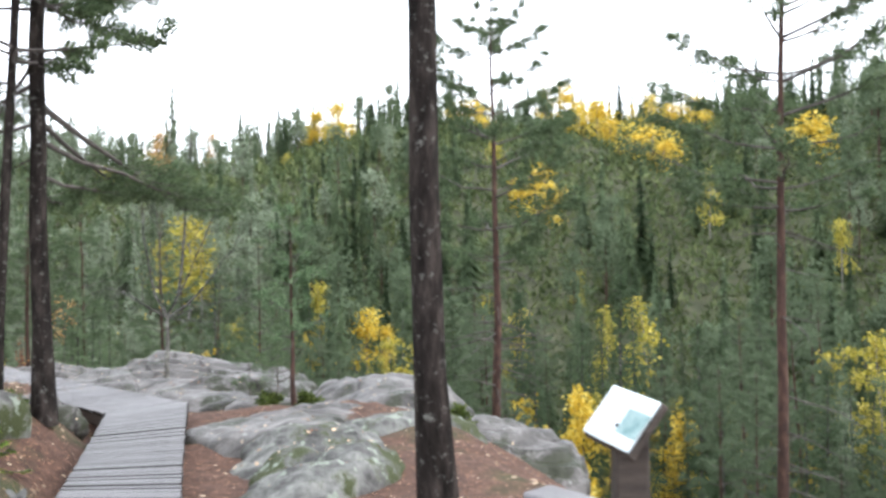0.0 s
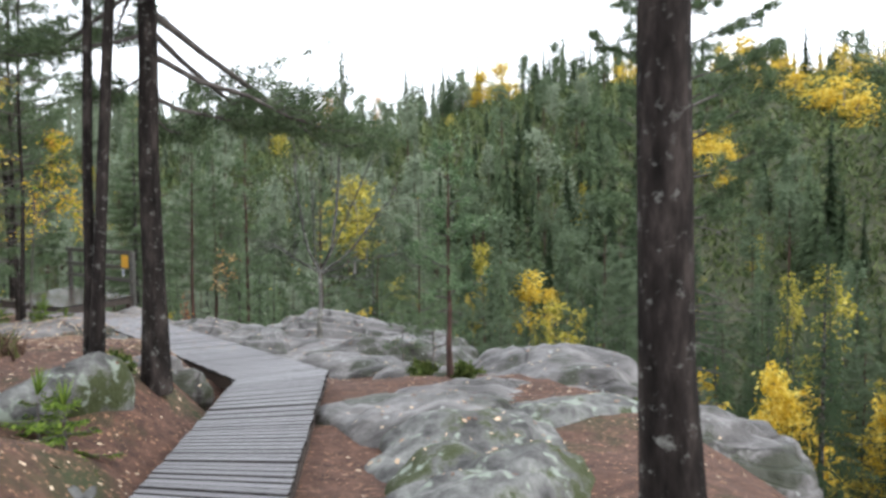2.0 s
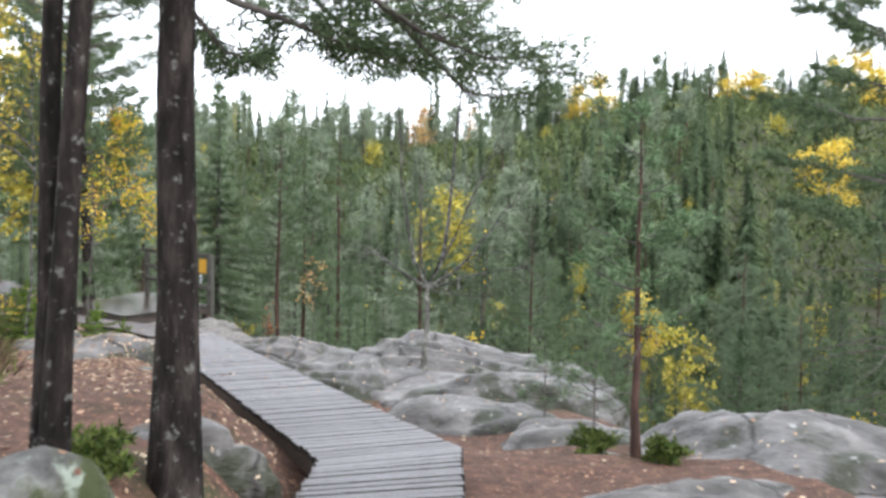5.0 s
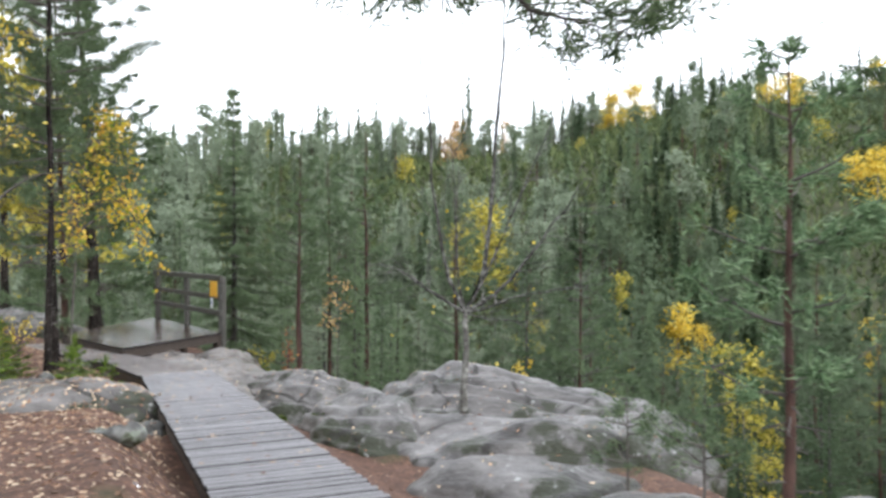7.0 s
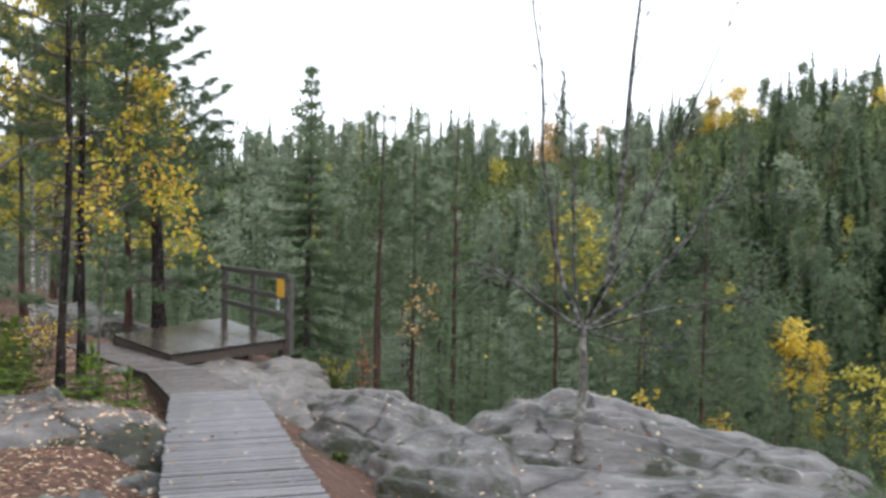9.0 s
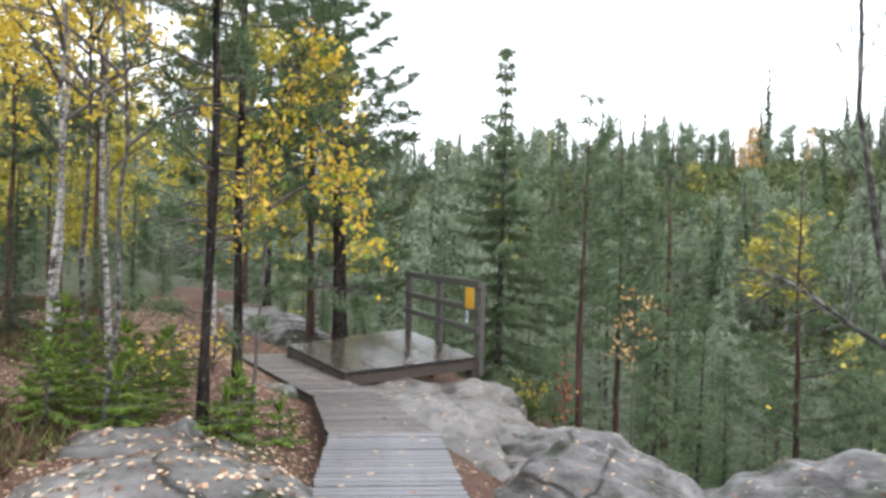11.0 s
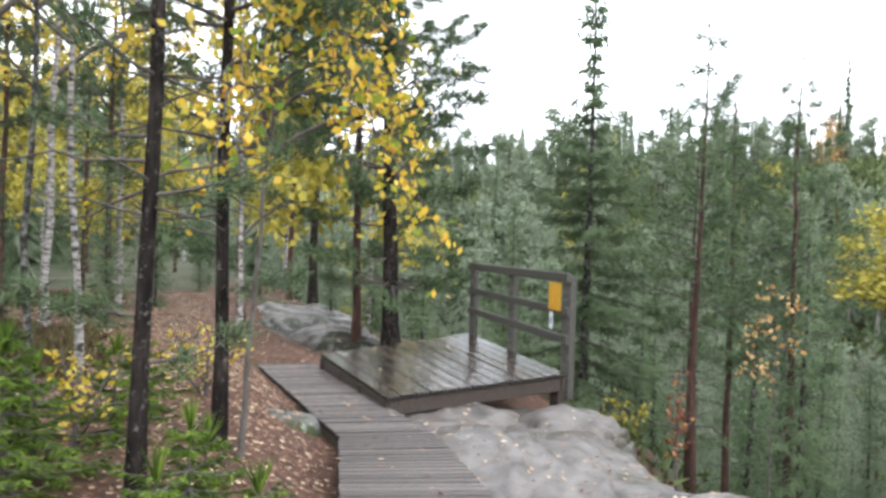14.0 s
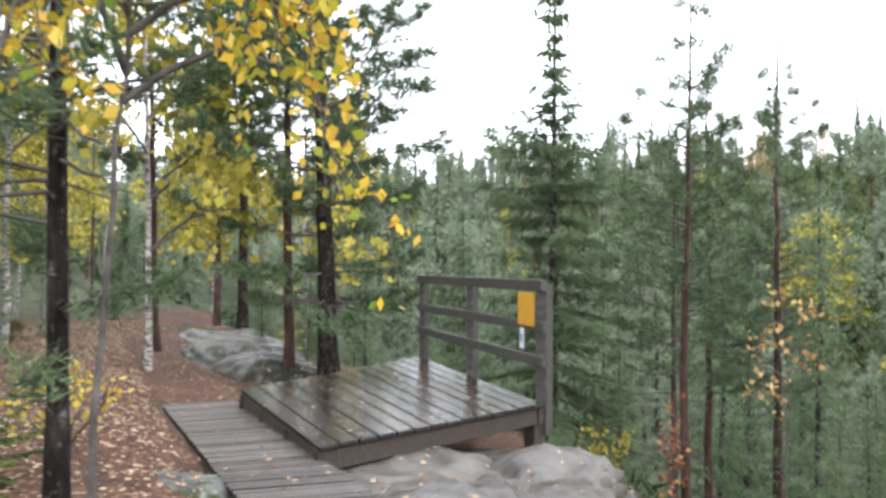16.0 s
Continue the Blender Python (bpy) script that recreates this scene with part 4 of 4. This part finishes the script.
def sapling_blocks(rng):
    """A short lichened stem that forks low into long rising limbs with fine bare twigs."""
    p, rr = stem(rng, 1.25, 0.046, (0.05, 0.0), 0.09, n=9, top=0.7)
    wood = []
    for dx, dy, dz, r0, bend in ((-0.55, 0.1, 3.4, 0.019, 0.5), (0.55, 0.2, 4.3, 0.024, 0.35), (1.6, 0.3, 1.65, 0.018, 0.7), (-1.05, -0.1, 0.85, 0.017, 0.9), (1.45, -0.3, 0.28, 0.012, 1.0), (-0.2, 0.3, 2.7, 0.012, 0.5), (1.5, 0.4, 3.2, 0.014, 0.9), (0.75, -0.2, -0.35, 0.009, 1.0)):
        t = np.linspace(0, 1, 9)
        line = p[-1] + np.outer(t ** bend, [dx, dy, 0]) + np.outer(t, [0, 0, dz]) + np.cumsum(rng.normal(size=(9, 3)) * 0.045, axis=0) * t[:, None]
        wood.append(tube(line, 1.5 * r0 * (1.06 - 0.85 * t), 6))
        for m in range(16):
            g = rng.uniform(0.2, 0.97)
            s0 = np.array([np.interp(g, t, line[:, c]) for c in range(3)])
            e = s0 + (np.array([dx, dy, abs(dz) * 0.6]) * 0.22 + rng.normal(size=3) * 0.22) * rng.uniform(0.5, 1.4)
            mid = (s0 + e) / 2 + rng.normal(size=3) * 0.04
            wood.append(tube(np.stack([s0, mid, e]), [0.006, 0.0045, 0.002], 4))
            for q in range(3):
                e2 = mid + (e - s0) * 0.4 + rng.normal(size=3) * 0.13
                wood.append(tube(np.stack([mid, e2]), [0.003, 0.0015], 3))
    return tube(p, rr, 9), join(wood), leaves(p[-1] + rng.normal(size=(34, 3)) * [0.7, 0.5, 0.5] + [0.2, 0, 0.2], 0.05, rng)


tree("birch_sapling", -5.6, 16.75, -1.02, sapling_blocks(R(20)), M_LIMB, M_GREYB, M_YELLOW, "nearly bare lichen-grey birch sapling on the rock", "birch tree", rz=25)


# ---- shrubs ----
def bush(name, x, y, h, wid, seed, mat, label, n=9, needle=0.09, leafy=0):
    """Several short stems from one root with needle sprays or leaves."""
    rng = R(seed)
    wood, green = [], []
    for k in range(n):
        a, tilt_ = rng.uniform(0, 6.28), rng.uniform(0.1, 1.0)
        e = np.array([np.cos(a) * wid * tilt_, np.sin(a) * wid * tilt_, h * rng.uniform(0.55, 1.0) * (1.1 - 0.5 * tilt_)])
        t = np.linspace(0, 1, 5)
        line = np.outer(t, e) + np.outer(t * (1 - t), [0, 0, h * 0.4]) + rng.normal(size=(5, 3)) * 0.02
        wood.append(tube(line, np.linspace(0.012, 0.003, 5), 4))
        m = 14
        for g in rng.uniform(0.25, 1.0, m):
            s0 = np.array([np.interp(g, t, line[:, c]) for c in range(3)])
            d0 = unit(rng.normal(size=3) * [1, 1, 0.5] + e / (np.linalg.norm(e) + 1e-6) * 0.6)
            ln = wid * 0.4 * rng.uniform(0.4, 1.0)
            wood.append(tube(np.stack([s0, s0 + d0 * ln]), [0.004, 0.002], 3))
            q = 26
            o = s0 + d0 * (rng.uniform(0, 1, (q, 1)) * ln)
            if leafy:
                green.append(leaves(o[:leafy] + rng.normal(size=(min(q, leafy), 3)) * 0.03, needle, rng))
            else:
                green.append(blades(o, unit(d0 * 0.6 + rng.normal(size=(q, 3)) * 0.7), needle * rng.uniform(0.6, 1.2, q), 0.017, rng))
    ob = empty(name, x, y, ground_z(x, y) - 0.02, label, "bush")
    part_np("stem", [(*join(wood), M_TWIG)], ob)
    part_np("foliage", [(*join(green), mat)], ob)
    return ob


for bx, by, bh, bw, sd in ((-10.95, 14.45, 1.0, 0.5, 51), (-11.35, 14.75, 0.75, 0.5, 52), (-10.25, 15.05, 0.6, 0.38, 53), (-11.15, 13.9, 0.8, 0.5, 54), (-12.2, 15.6, 0.8, 0.5, 55), (-10.6, 15.35, 0.4, 0.33, 56), (-13.0, 16.2, 0.7, 0.5, 57),
                           (-3.62, 6.3, 0.42, 0.3, 58), (-3.3, 6.12, 0.36, 0.26, 59), (-10.6, 14.2, 0.6, 0.45, 151), (-11.7, 14.3, 1.2, 0.55, 152), (-12.6, 15.0, 0.9, 0.5, 153), (-10.0, 14.75, 0.4, 0.35, 154), (-9.95, 15.25, 0.35, 0.3, 155)):
    tree("spruce_sapling", bx, by, ground_z(bx, by) - 0.02, spruce_blocks(R(sd), bh * 0.85, 0.012, bw * 1.1, whorl=0.085, per=7, crown=0.04, dens=2.3, size=0.095, gap=0.18, thin_top=0.2), M_TWIG, M_TWIG, M_BUSH, "low bright green spruce sapling in leaf litter", "spruce sapling", rz=sd * 37)
for bx, by, bh, bw, sd in ((-1.75, 11.0, 0.22, 0.25, 61), (-2.3, 11.3, 0.2, 0.3, 62), (0.3, 10.2, 0.3, 0.3, 63), (-3.3, 8.2, 0.18, 0.22, 64), (-3.95, 7.6, 0.2, 0.25, 65), (-7.0, 15.9, 0.25, 0.3, 66), (-6.3, 16.0, 0.25, 0.3, 67), (-7.9, 16.2, 0.2, 0.25, 68), (-12.6, 23.0, 0.5, 0.5, 69)):
    bush("heather_tuft", bx, by, bh, bw, sd, M_MOSS, "dark green heather tuft between rocks", n=8, needle=0.05)
bush("yellow_shrub", -5.75, 19.6, -0.3 - ground_z(-5.75, 19.6), 0.55, 71, M_YELLOW, "small bright yellow shrub behind the granite outcrop", n=8, needle=0.075, leafy=7)
bush("yellow_shrub", -6.35, 19.3, -0.55 - ground_z(-6.35, 19.3), 0.4, 72, M_YELLOW, "small bright yellow shrub behind the granite outcrop", n=5, needle=0.06, leafy=4)
bush("yellow_shrub", -13.2, 16.9, 0.9, 0.45, 73, M_YELLOW, "small shrub with sparse yellow leaves by the path", n=6, needle=0.055, leafy=2)
bush("yellow_shrub", -11.9, 15.2, 1.1, 0.4, 74, M_YELLOW, "small shrub with sparse yellow leaves by the path", n=5, needle=0.055, leafy=2)
bush("rowan_shrub", -11.6, 22.6, 2.0, 0.5, 76, M_RUST, "rust-red rowan shrub under the cliff pines", n=4, needle=0.07, leafy=2)
gz = ground_z(-10.55, 22.85)
tree("rowan_tree", -10.55, 22.85, gz, birch_blocks(R(78), 0.45 - gz, 0.02, 0.9, 130, 0.07, crown=0.6, boughs=10, weep=0.6), M_TWIG, M_TWIG, M_ORANGE, "slender rowan with few ochre leaves below the cliff", "rowan tree")
bush("rowan_shrub", -12.9, 23.6, 1.2, 0.4, 77, M_PALEY, "yellowing shrub under the cliff pines", n=5, needle=0.07, leafy=3)


# ---- woods across the valley ----
def far_spruce(rng, n):
    lv = np.linspace(0.05, 0.97, n)
    out = []
    for f in lv:
        m = int(5 + 8 * (1 - f))
        az = rng.uniform(0, 6.28, m)
        rad = 0.19 * (1 - f) ** 0.8 * rng.uniform(0.6, 1.2, m) + 0.008
        o = np.stack([0 * az, 0 * az, f + rng.uniform(-0.02, 0.02, m)], -1)
        d = np.stack([np.cos(az), np.sin(az), rng.uniform(-0.75, -0.1, m)], -1)
        out.append(blades(o, d, rad, 0.06 * (1 - 0.6 * f), rng, np.stack([np.cos(az) * 0.9, np.sin(az) * 0.9, 0 * az + 0.7], -1), 0.3))
    v, t = join(out)
    tv, tt = tube([[0, 0, 0], [0, 0, 0.98]], [0.012, 0.002], 4)
    return v, t, tv, tt


def far_crown(rng, n, low, wid, size, clumps):
    c = np.stack([rng.normal(size=clumps) * wid * 0.6, rng.normal(size=clumps) * wid * 0.6, rng.uniform(low + 0.05, 0.95, clumps)], -1)
    c[:, :2] *= (1.25 - c[:, 2:3])
    k = rng.randint(clumps, size=n)
    o = c[k] + rng.normal(size=(n, 3)) * [wid * 0.36, wid * 0.36, 0.045]
    face = (o - c[k]) * [1 / wid, 1 / wid, 8] * 1.5 + np.stack([c[k, 0] / wid, c[k, 1] / wid, 0 * o[:, 0] + 0.6], -1)
    v, t = blades(o, unit(rng.normal(size=(n, 3))), size * rng.uniform(0.6, 1.4, n), size * 0.8, rng, face, 0.4)
    tv, tt = tube([[0, 0, 0], [rng.normal() * 0.02, 0, 0.55], [0, 0, 0.9]], [0.012, 0.009, 0.003], 5)
    return v, t, tv, tt


def plant(templates, spots, rng):
    """Copies of templates, turned and scaled, joined into arrays."""
    fol, wood = [], []
    for x, y, z, h, wd in spots:
        v, t, tv, tt = templates[rng.randint(len(templates))]
        a = rng.uniform(0, 6.28)
        m = np.array([[np.cos(a), -np.sin(a), 0], [np.sin(a), np.cos(a), 0], [0, 0, 1]]) * [[h * wd], [h * wd], [h]]
        fol.append((v @ m.T + [x, y, z], t))
        wood.append((tv @ m.T + [x, y, z], tt))
    return join(fol), join(wood)


rng = R(40)
# woods near enough to tell the trees apart: each a thing that shares its meshes with others of its kind
protos = []
# one spruce kind and two pine kinds wear the haze-tinted green
for k in range(5):
    protos.append((tree("spruce_tree", 7 + 3.4 * k, 36, ground_z(7 + 3.4 * k, 36), spruce_blocks(R(200 + k), 8.0, 0.09, 1.4 + 0.1 * k, whorl=0.19, per=6, dens=0.42, size=0.19, crown=0.05, gap=0.2, thin_top=0.35, lite=True), M_GREYB, M_TWIG, (M_FARS, M_FARD, M_FARS, M_FARHAZE, M_FARD)[k], ("green spruce", "dark green spruce", "green spruce", "haze-tinted green spruce", "dark green spruce")[k] + " standing dense in the valley wood", "spruce tree", group="valley trees"), 8.0, "s"))
for k in range(5):
    protos.append((tree("pine_tree", 9 + 3.4 * k, 40, ground_z(9 + 3.4 * k, 40), pine_blocks(R(210 + k), 8.0, 0.075, 0.4 + 0.05 * k, 1.35, per=4, whorl=0.5, dead=8, needle=0.2, tufts=7, wide=0.04, dens=0.6, lite=True), M_RED, M_TWIG, M_FARHAZE if k > 2 else M_FARP, "green pine with reddish stem in the valley wood", "pine tree", group="valley trees"), 8.0, "p"))
for k in range(2):
    protos.append((tree("birch_tree", 8 + 7 * k, 44, ground_z(8 + 7 * k, 44), birch_blocks(R(220 + k), 7.0, 0.05, 2.0, 1600, 0.16, crown=0.2, boughs=14), M_WHITE, M_TWIG, M_PALEY, "yellow-green birch in the valley wood", "birch tree", group="valley trees"), 7.0, "b"))
    protos.append((tree("birch_tree", 11 + 7 * k, 45, ground_z(11 + 7 * k, 45), birch_blocks(R(230 + k), 5.0, 0.04, 1.05, 2600, 0.14, crown=0.08, boughs=24, weep=0.2), M_GREYB, M_TWIG, M_YELLOW, "golden yellow young birch on the valley slope", "birch tree", group="valley trees"), 5.0, "y"))
kinds = {c: [p for p in protos if p[2] == c] for c in "spby"}


def stand(kind, x, y, h):
    pick = rng.randint(len(kinds[kind]))
    # haze-tinted kinds are kept for trees far off on the left
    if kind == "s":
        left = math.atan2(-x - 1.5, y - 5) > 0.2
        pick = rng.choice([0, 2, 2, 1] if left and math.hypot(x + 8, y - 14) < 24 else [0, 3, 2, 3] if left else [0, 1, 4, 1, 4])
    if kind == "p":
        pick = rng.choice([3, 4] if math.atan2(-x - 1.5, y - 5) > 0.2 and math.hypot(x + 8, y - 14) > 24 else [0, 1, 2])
    ob, h0, _ = kinds[kind][pick]
    k = h / h0
    return copy_thing(ob, pose(x, y, ground_z(x, y) - 0.05, rng.uniform(-2, 2), rng.uniform(-2, 2), rng.uniform(0, 360)) @ Matrix.Diagonal((k * rng.uniform(0.85, 1.1), k * rng.uniform(0.85, 1.1), k, 1)))


# open glades in the wood: bearing, reach and height of the tops within them
GLADES = ((17.8, 66, -4.6), (4.6, 62, -7.5), (-11.2, 24, -16.0))
placed = []
for _ in range(2600):
    az, r = rng.uniform(-38, 50), math.sqrt(rng.uniform(20 ** 2, 62 ** 2))
    x, y = -1.5 - math.sin(radians(az)) * r, 3 + math.cos(radians(az)) * r
    s, w = x * U[0] + y * U[1], x * W[0] + y * W[1]
    z = ground_z(x, y)
    if z > -2.6 or any((x - a) ** 2 + (y - b) ** 2 < c for a, b, c in placed):
        continue
    if 26 < s < 31 and w < 4:
        continue
    limit = 1.2 + r * math.tan(radians(rng.uniform(-4.5, 2.4)))
    for ga, gr, ge in GLADES:
        if abs(math.degrees(math.atan2(-1.5 - x, y - 3)) - ga) < 1.3 + 55 / r and r < gr:
            limit = min(limit, 1.2 + r * math.tan(radians(ge)))
    h = min(rng.uniform(6, 13), limit - z)
    if h < 2.0:
        continue
    c = rng.rand()
    kind = "s" if c < 0.52 else "p" if c < 0.82 else "y" if c < 0.92 else "b"
    if kind in "yb" and (x < -6 or r < 36):
        kind = "s"
    if kind == "y":
        h = min(h, 3.6)
    placed.append((x, y, 5.5 if r > 32 else 7.5))
    stand(kind, x, y, h)
for x, y, top in ((4.1, 23.6, -2.7), (3.2, 33.5, -1.3), (6.2, 31.0, -3.4), (-6.6, 36.0, -1.6), (10.5, 38.0, -2.0)):
    stand("y", x, y, max(2.0, min(6.5, top - ground_z(x, y))))
# the level wood on the left
valley_count = len(placed)
for _ in range(4200):
    az, r = rng.uniform(46, 105), rng.uniform(7, 48)
    x, y = -8 - math.sin(radians(az)) * r, 14 + math.cos(radians(az)) * r
    s, w = x * U[0] + y * U[1], x * W[0] + y * W[1]
    if w > (-5.5 if s < 19 else -2.8) or (s > 19 and x > -17.5) or any((x - a) ** 2 + (y - b) ** 2 < c for a, b, c in placed) or ground_z(x, y) < -3:
        continue
    c = rng.rand()
    placed.append((x, y, 3.2 if r < 20 else 4.4))
    stand("p" if c < 0.24 else "s" if c < 0.8 else "b", x, y, rng.uniform(6, 10) if c < 0.24 else rng.uniform(6, 9) if c > 0.8 else rng.uniform(1.2, 4.4))
    if len(placed) > valley_count + 112:
        break


def on_ray(az, elev, dist, h):
    """Foot of a tree whose top shows at that bearing and height angle."""
    return (-1.5 - math.sin(radians(az)) * dist, 5 + math.cos(radians(az)) * dist, 1.3 + math.tan(radians(elev)) * dist - h, h)


T_SP1 = [far_spruce(rng, 46) for _ in range(6)]
T_SP2 = [far_spruce(rng, 30) for _ in range(6)]
T_PI1 = [far_crown(rng, 700, 0.4, 0.15, 0.04, 26) for _ in range(5)]
T_PI2 = [far_crown(rng, 330, 0.4, 0.15, 0.055, 18) for _ in range(5)]
T_BI = [far_crown(rng, 700, 0.2, 0.15, 0.036, 26) for _ in range(5)]
near_s, far_s, near_p, far_p, yel, ora, pal = [], [], [], [], [], [], []
marked = []
for az, el, d, h, wd in ((-11.1, 9.6, 170, 11, 1.7), (-2.3, 10.0, 190, 12, 1.5), (-14.9, 7.9, 150, 14, 1.5), (-8.7, 10.9, 200, 15, 1.0), (-17.3, 9.6, 180, 11, 1.3), (-25.0, 7.6, 150, 17, 1.1), (7.6, 9.6, 200, 12, 1.1),
                         (-7.6, 5.8, 130, 10, 1.4), (7.2, 9.8, 200, 13, 0.9), (-7.1, 5.8, 120, 11, 1.2), (-14.6, 9.7, 190, 9, 1.0), (4.8, -4.0, 66, 7, 1.4), (3.2, -5.6, 66, 4.5, 1.3), (-6.7, -4.6, 66, 6.5, 0.9), (9.0, -6.0, 66, 4.5, 0.9)):
    el, wd = (el + 0.5, wd * 1.3) if el > 7 else (el, wd)
    yel.append((*on_ray(az, el, d, h), wd)), marked.append((az, d))
    if d > 100:
        yel.append((*on_ray(az + 1.3, el - 0.6, d + 4, h * 0.85), wd)), yel.append((*on_ray(az - 0.9, el - 1.3, d - 6, h * 0.75), wd))
for az, el, d, h, wd in ((17.5, 2.5, 85, 10.5, 1.55), (18.9, 0.9, 86, 7, 1.5), (16.6, 0.6, 84, 7.5, 1.4), (22.7, 5.6, 160, 12, 1.2), (14.4, -4.4, 66, 4.5, 1.5), (13.1, -5.2, 66, 4.5, 1.2), (10.8, 6.8, 170, 6, 1.3), (-4.0, 7.5, 150, 12, 1.0), (-19, 5, 110, 9, 1.0)):
    pal.append((*on_ray(az, el, d, h), wd)), marked.append((az, d))
for az, el, d, h, wd in ((19.2, 8.3, 190, 13, 1.0), (15.8, 8.1, 200, 12, 0.8), (19.9, 7.0, 185, 9, 1.0), (-3.5, 8.6, 200, 9, 0.9)):
    ora.append((*on_ray(az, el, d, h), wd)), marked.append((az, d))
for _ in range(12500):
    az, r = rng.uniform(-42, 100), math.sqrt(rng.uniform(52 ** 2, 268 ** 2))
    x, y = -math.sin(radians(az)) * r, math.cos(radians(az)) * r
    if (az > 58 and r > 125) or (az < 45 and r < 58):
        continue
    if rng.rand() > (0.42 if r < 120 else 0.24):
        continue
    az2, r2 = math.degrees(math.atan2(-1.5 - x, y - 5)), math.hypot(x + 1.5, y - 5)
    if any(abs(az2 - a) < (2.3 if d > 100 else 1.6) and d - 48 < r2 < d + 2 for a, d in marked):
        continue
    z = ground_z(x, y)
    h = rng.uniform(6, 13) if r > 95 else rng.uniform(6, 11)
    if rng.rand() < 0.12:
        h *= 1.35
    kind = rng.rand()
    if kind > 0.975:
        pal.append((x, y, z, h * 0.8, 0.9))
    elif kind < 0.7:
        (near_s if r < 105 else far_s).append((x, y, z, h * rng.uniform(0.9, 1.15), rng.uniform(0.7, 1.05)))
    else:
        (near_p if r < 105 else far_p).append((x, y, z, h, rng.uniform(0.8, 1.15)))
for az, el, d, h in ((18.3, 12.1, 200, 22), (13.9, 10.6, 205, 16), (11.3, 10.7, 200, 16), (8.9, 11.1, 205, 17), (12.7, 9.9, 200, 13), (3.0, 11.0, 205, 15)):
    far_s.append((*on_ray(az, el, d, h), 0.7))


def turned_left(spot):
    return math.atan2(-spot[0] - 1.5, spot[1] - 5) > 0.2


# spots on the left get greens with the valley haze mixed in
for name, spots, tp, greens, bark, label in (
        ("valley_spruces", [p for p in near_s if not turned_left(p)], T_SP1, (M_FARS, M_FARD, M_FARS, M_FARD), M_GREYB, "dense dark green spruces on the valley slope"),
        ("valley_spruces", [p for p in near_s if turned_left(p)], T_SP1, (M_FARHAZE, M_FARS, M_FARHAZE), M_GREYB, "green spruces with haze in their colour at the far end of the valley"),
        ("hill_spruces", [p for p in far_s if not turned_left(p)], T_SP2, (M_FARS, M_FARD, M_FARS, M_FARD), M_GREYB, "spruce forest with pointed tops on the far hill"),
        ("hill_spruces", [p for p in far_s if turned_left(p)], T_SP2, (M_FARHAZE, M_FARS, M_FARHAZE), M_GREYB, "spruce forest with haze in its colour at the far end of the valley"),
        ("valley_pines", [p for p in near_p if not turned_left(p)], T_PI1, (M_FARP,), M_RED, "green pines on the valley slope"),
        ("valley_pines", [p for p in near_p if turned_left(p)], T_PI1, (M_FARHAZE,), M_RED, "pines with haze in their colour at the far end of the valley"),
        ("hill_pines", [p for p in far_p if not turned_left(p)], T_PI2, (M_FARP, M_FARP, M_FARHAZE), M_RED, "pines on the far hill"),
        ("hill_pines", [p for p in far_p if turned_left(p)], T_PI2, (M_FARHAZE,), M_RED, "pines with haze in their colour on the hill at the valley's far end"),
        ("hill_birches", yel, T_BI, (M_YELLOW,), M_WHITE, "yellow autumn birches scattered in the far forest"),
        ("hill_orange_trees", ora, T_BI, (M_ORANGE,), M_GREYB, "orange autumn trees on the far hill"),
        ("hill_pale_birches", pal, T_BI, (M_PALEY,), M_WHITE, "yellow-green birches scattered in the far forest")):
    blocks = []
    for g, green in enumerate(greens):
        (fv, ft), (tv, tt) = plant(tp, spots[g::len(greens)], rng)
        blocks += [(fv, ft, green), (tv, tt, bark)]
    tagged(new(name, mesh_np(name, blocks)), label, "forest", kind="stuff")


# ---- undergrowth ----
rng = R(94)
spots = scatter(15000, lambda x, y, r: (lambda q: q < -2.4 and r.rand() < 0.5 and wave(x, y, 0.9, 77) > -0.1)(side_of_walk(x, y)), 92)
o = np.stack([spots[:, 0], spots[:, 1], land(spots[:, 0], spots[:, 1])], -1)
o = np.repeat(o, 9, 0) + rng.normal(size=(len(o) * 9, 3)) * [0.09, 0.09, 0.0]
v, t = blades(o, unit(rng.normal(size=(len(o), 3)) * [0.6, 0.6, 0.2] + [0, 0, 0.8]), rng.uniform(0.08, 0.24, len(o)), 0.03, rng)
tagged(new("berry_shrubs", mesh_np("berry_shrubs", [(v, t, M_HEATH)])), "low brown-green berry shrubs covering the forest floor", "undergrowth", kind="stuff")

rng = R(93)
az = np.radians(rng.uniform(-45, 75, 36000))
r = 18 + 255 * rng.uniform(0, 1, 36000) ** 1.2
x, y = -1.5 - np.sin(az) * r, 3 + np.cos(az) * r
z = land(x, y)
keep = (z < -1.9) | (r > 60)
o = np.stack([x, y, z], -1)[keep]
sz = 0.05 + 0.011 * np.hypot(o[:, 0] + 5, o[:, 1] - 8)
o2 = np.repeat(o, 7, 0) + rng.normal(size=(len(o) * 7, 3)) * np.repeat(sz, 7)[:, None] * [1, 1, 0.15]
v, t = blades(o2, unit(rng.normal(size=(len(o2), 3)) + [0, 0, 1.0]), np.repeat(sz, 7) * rng.uniform(0.5, 1.5, len(o2)), np.repeat(sz, 7) * 0.3, rng)
tagged(new("valley_undergrowth", mesh_np("valley_undergrowth", [(v, t, M_PALEG)])), "low green bushes and grass under the valley trees", "undergrowth", kind="stuff")
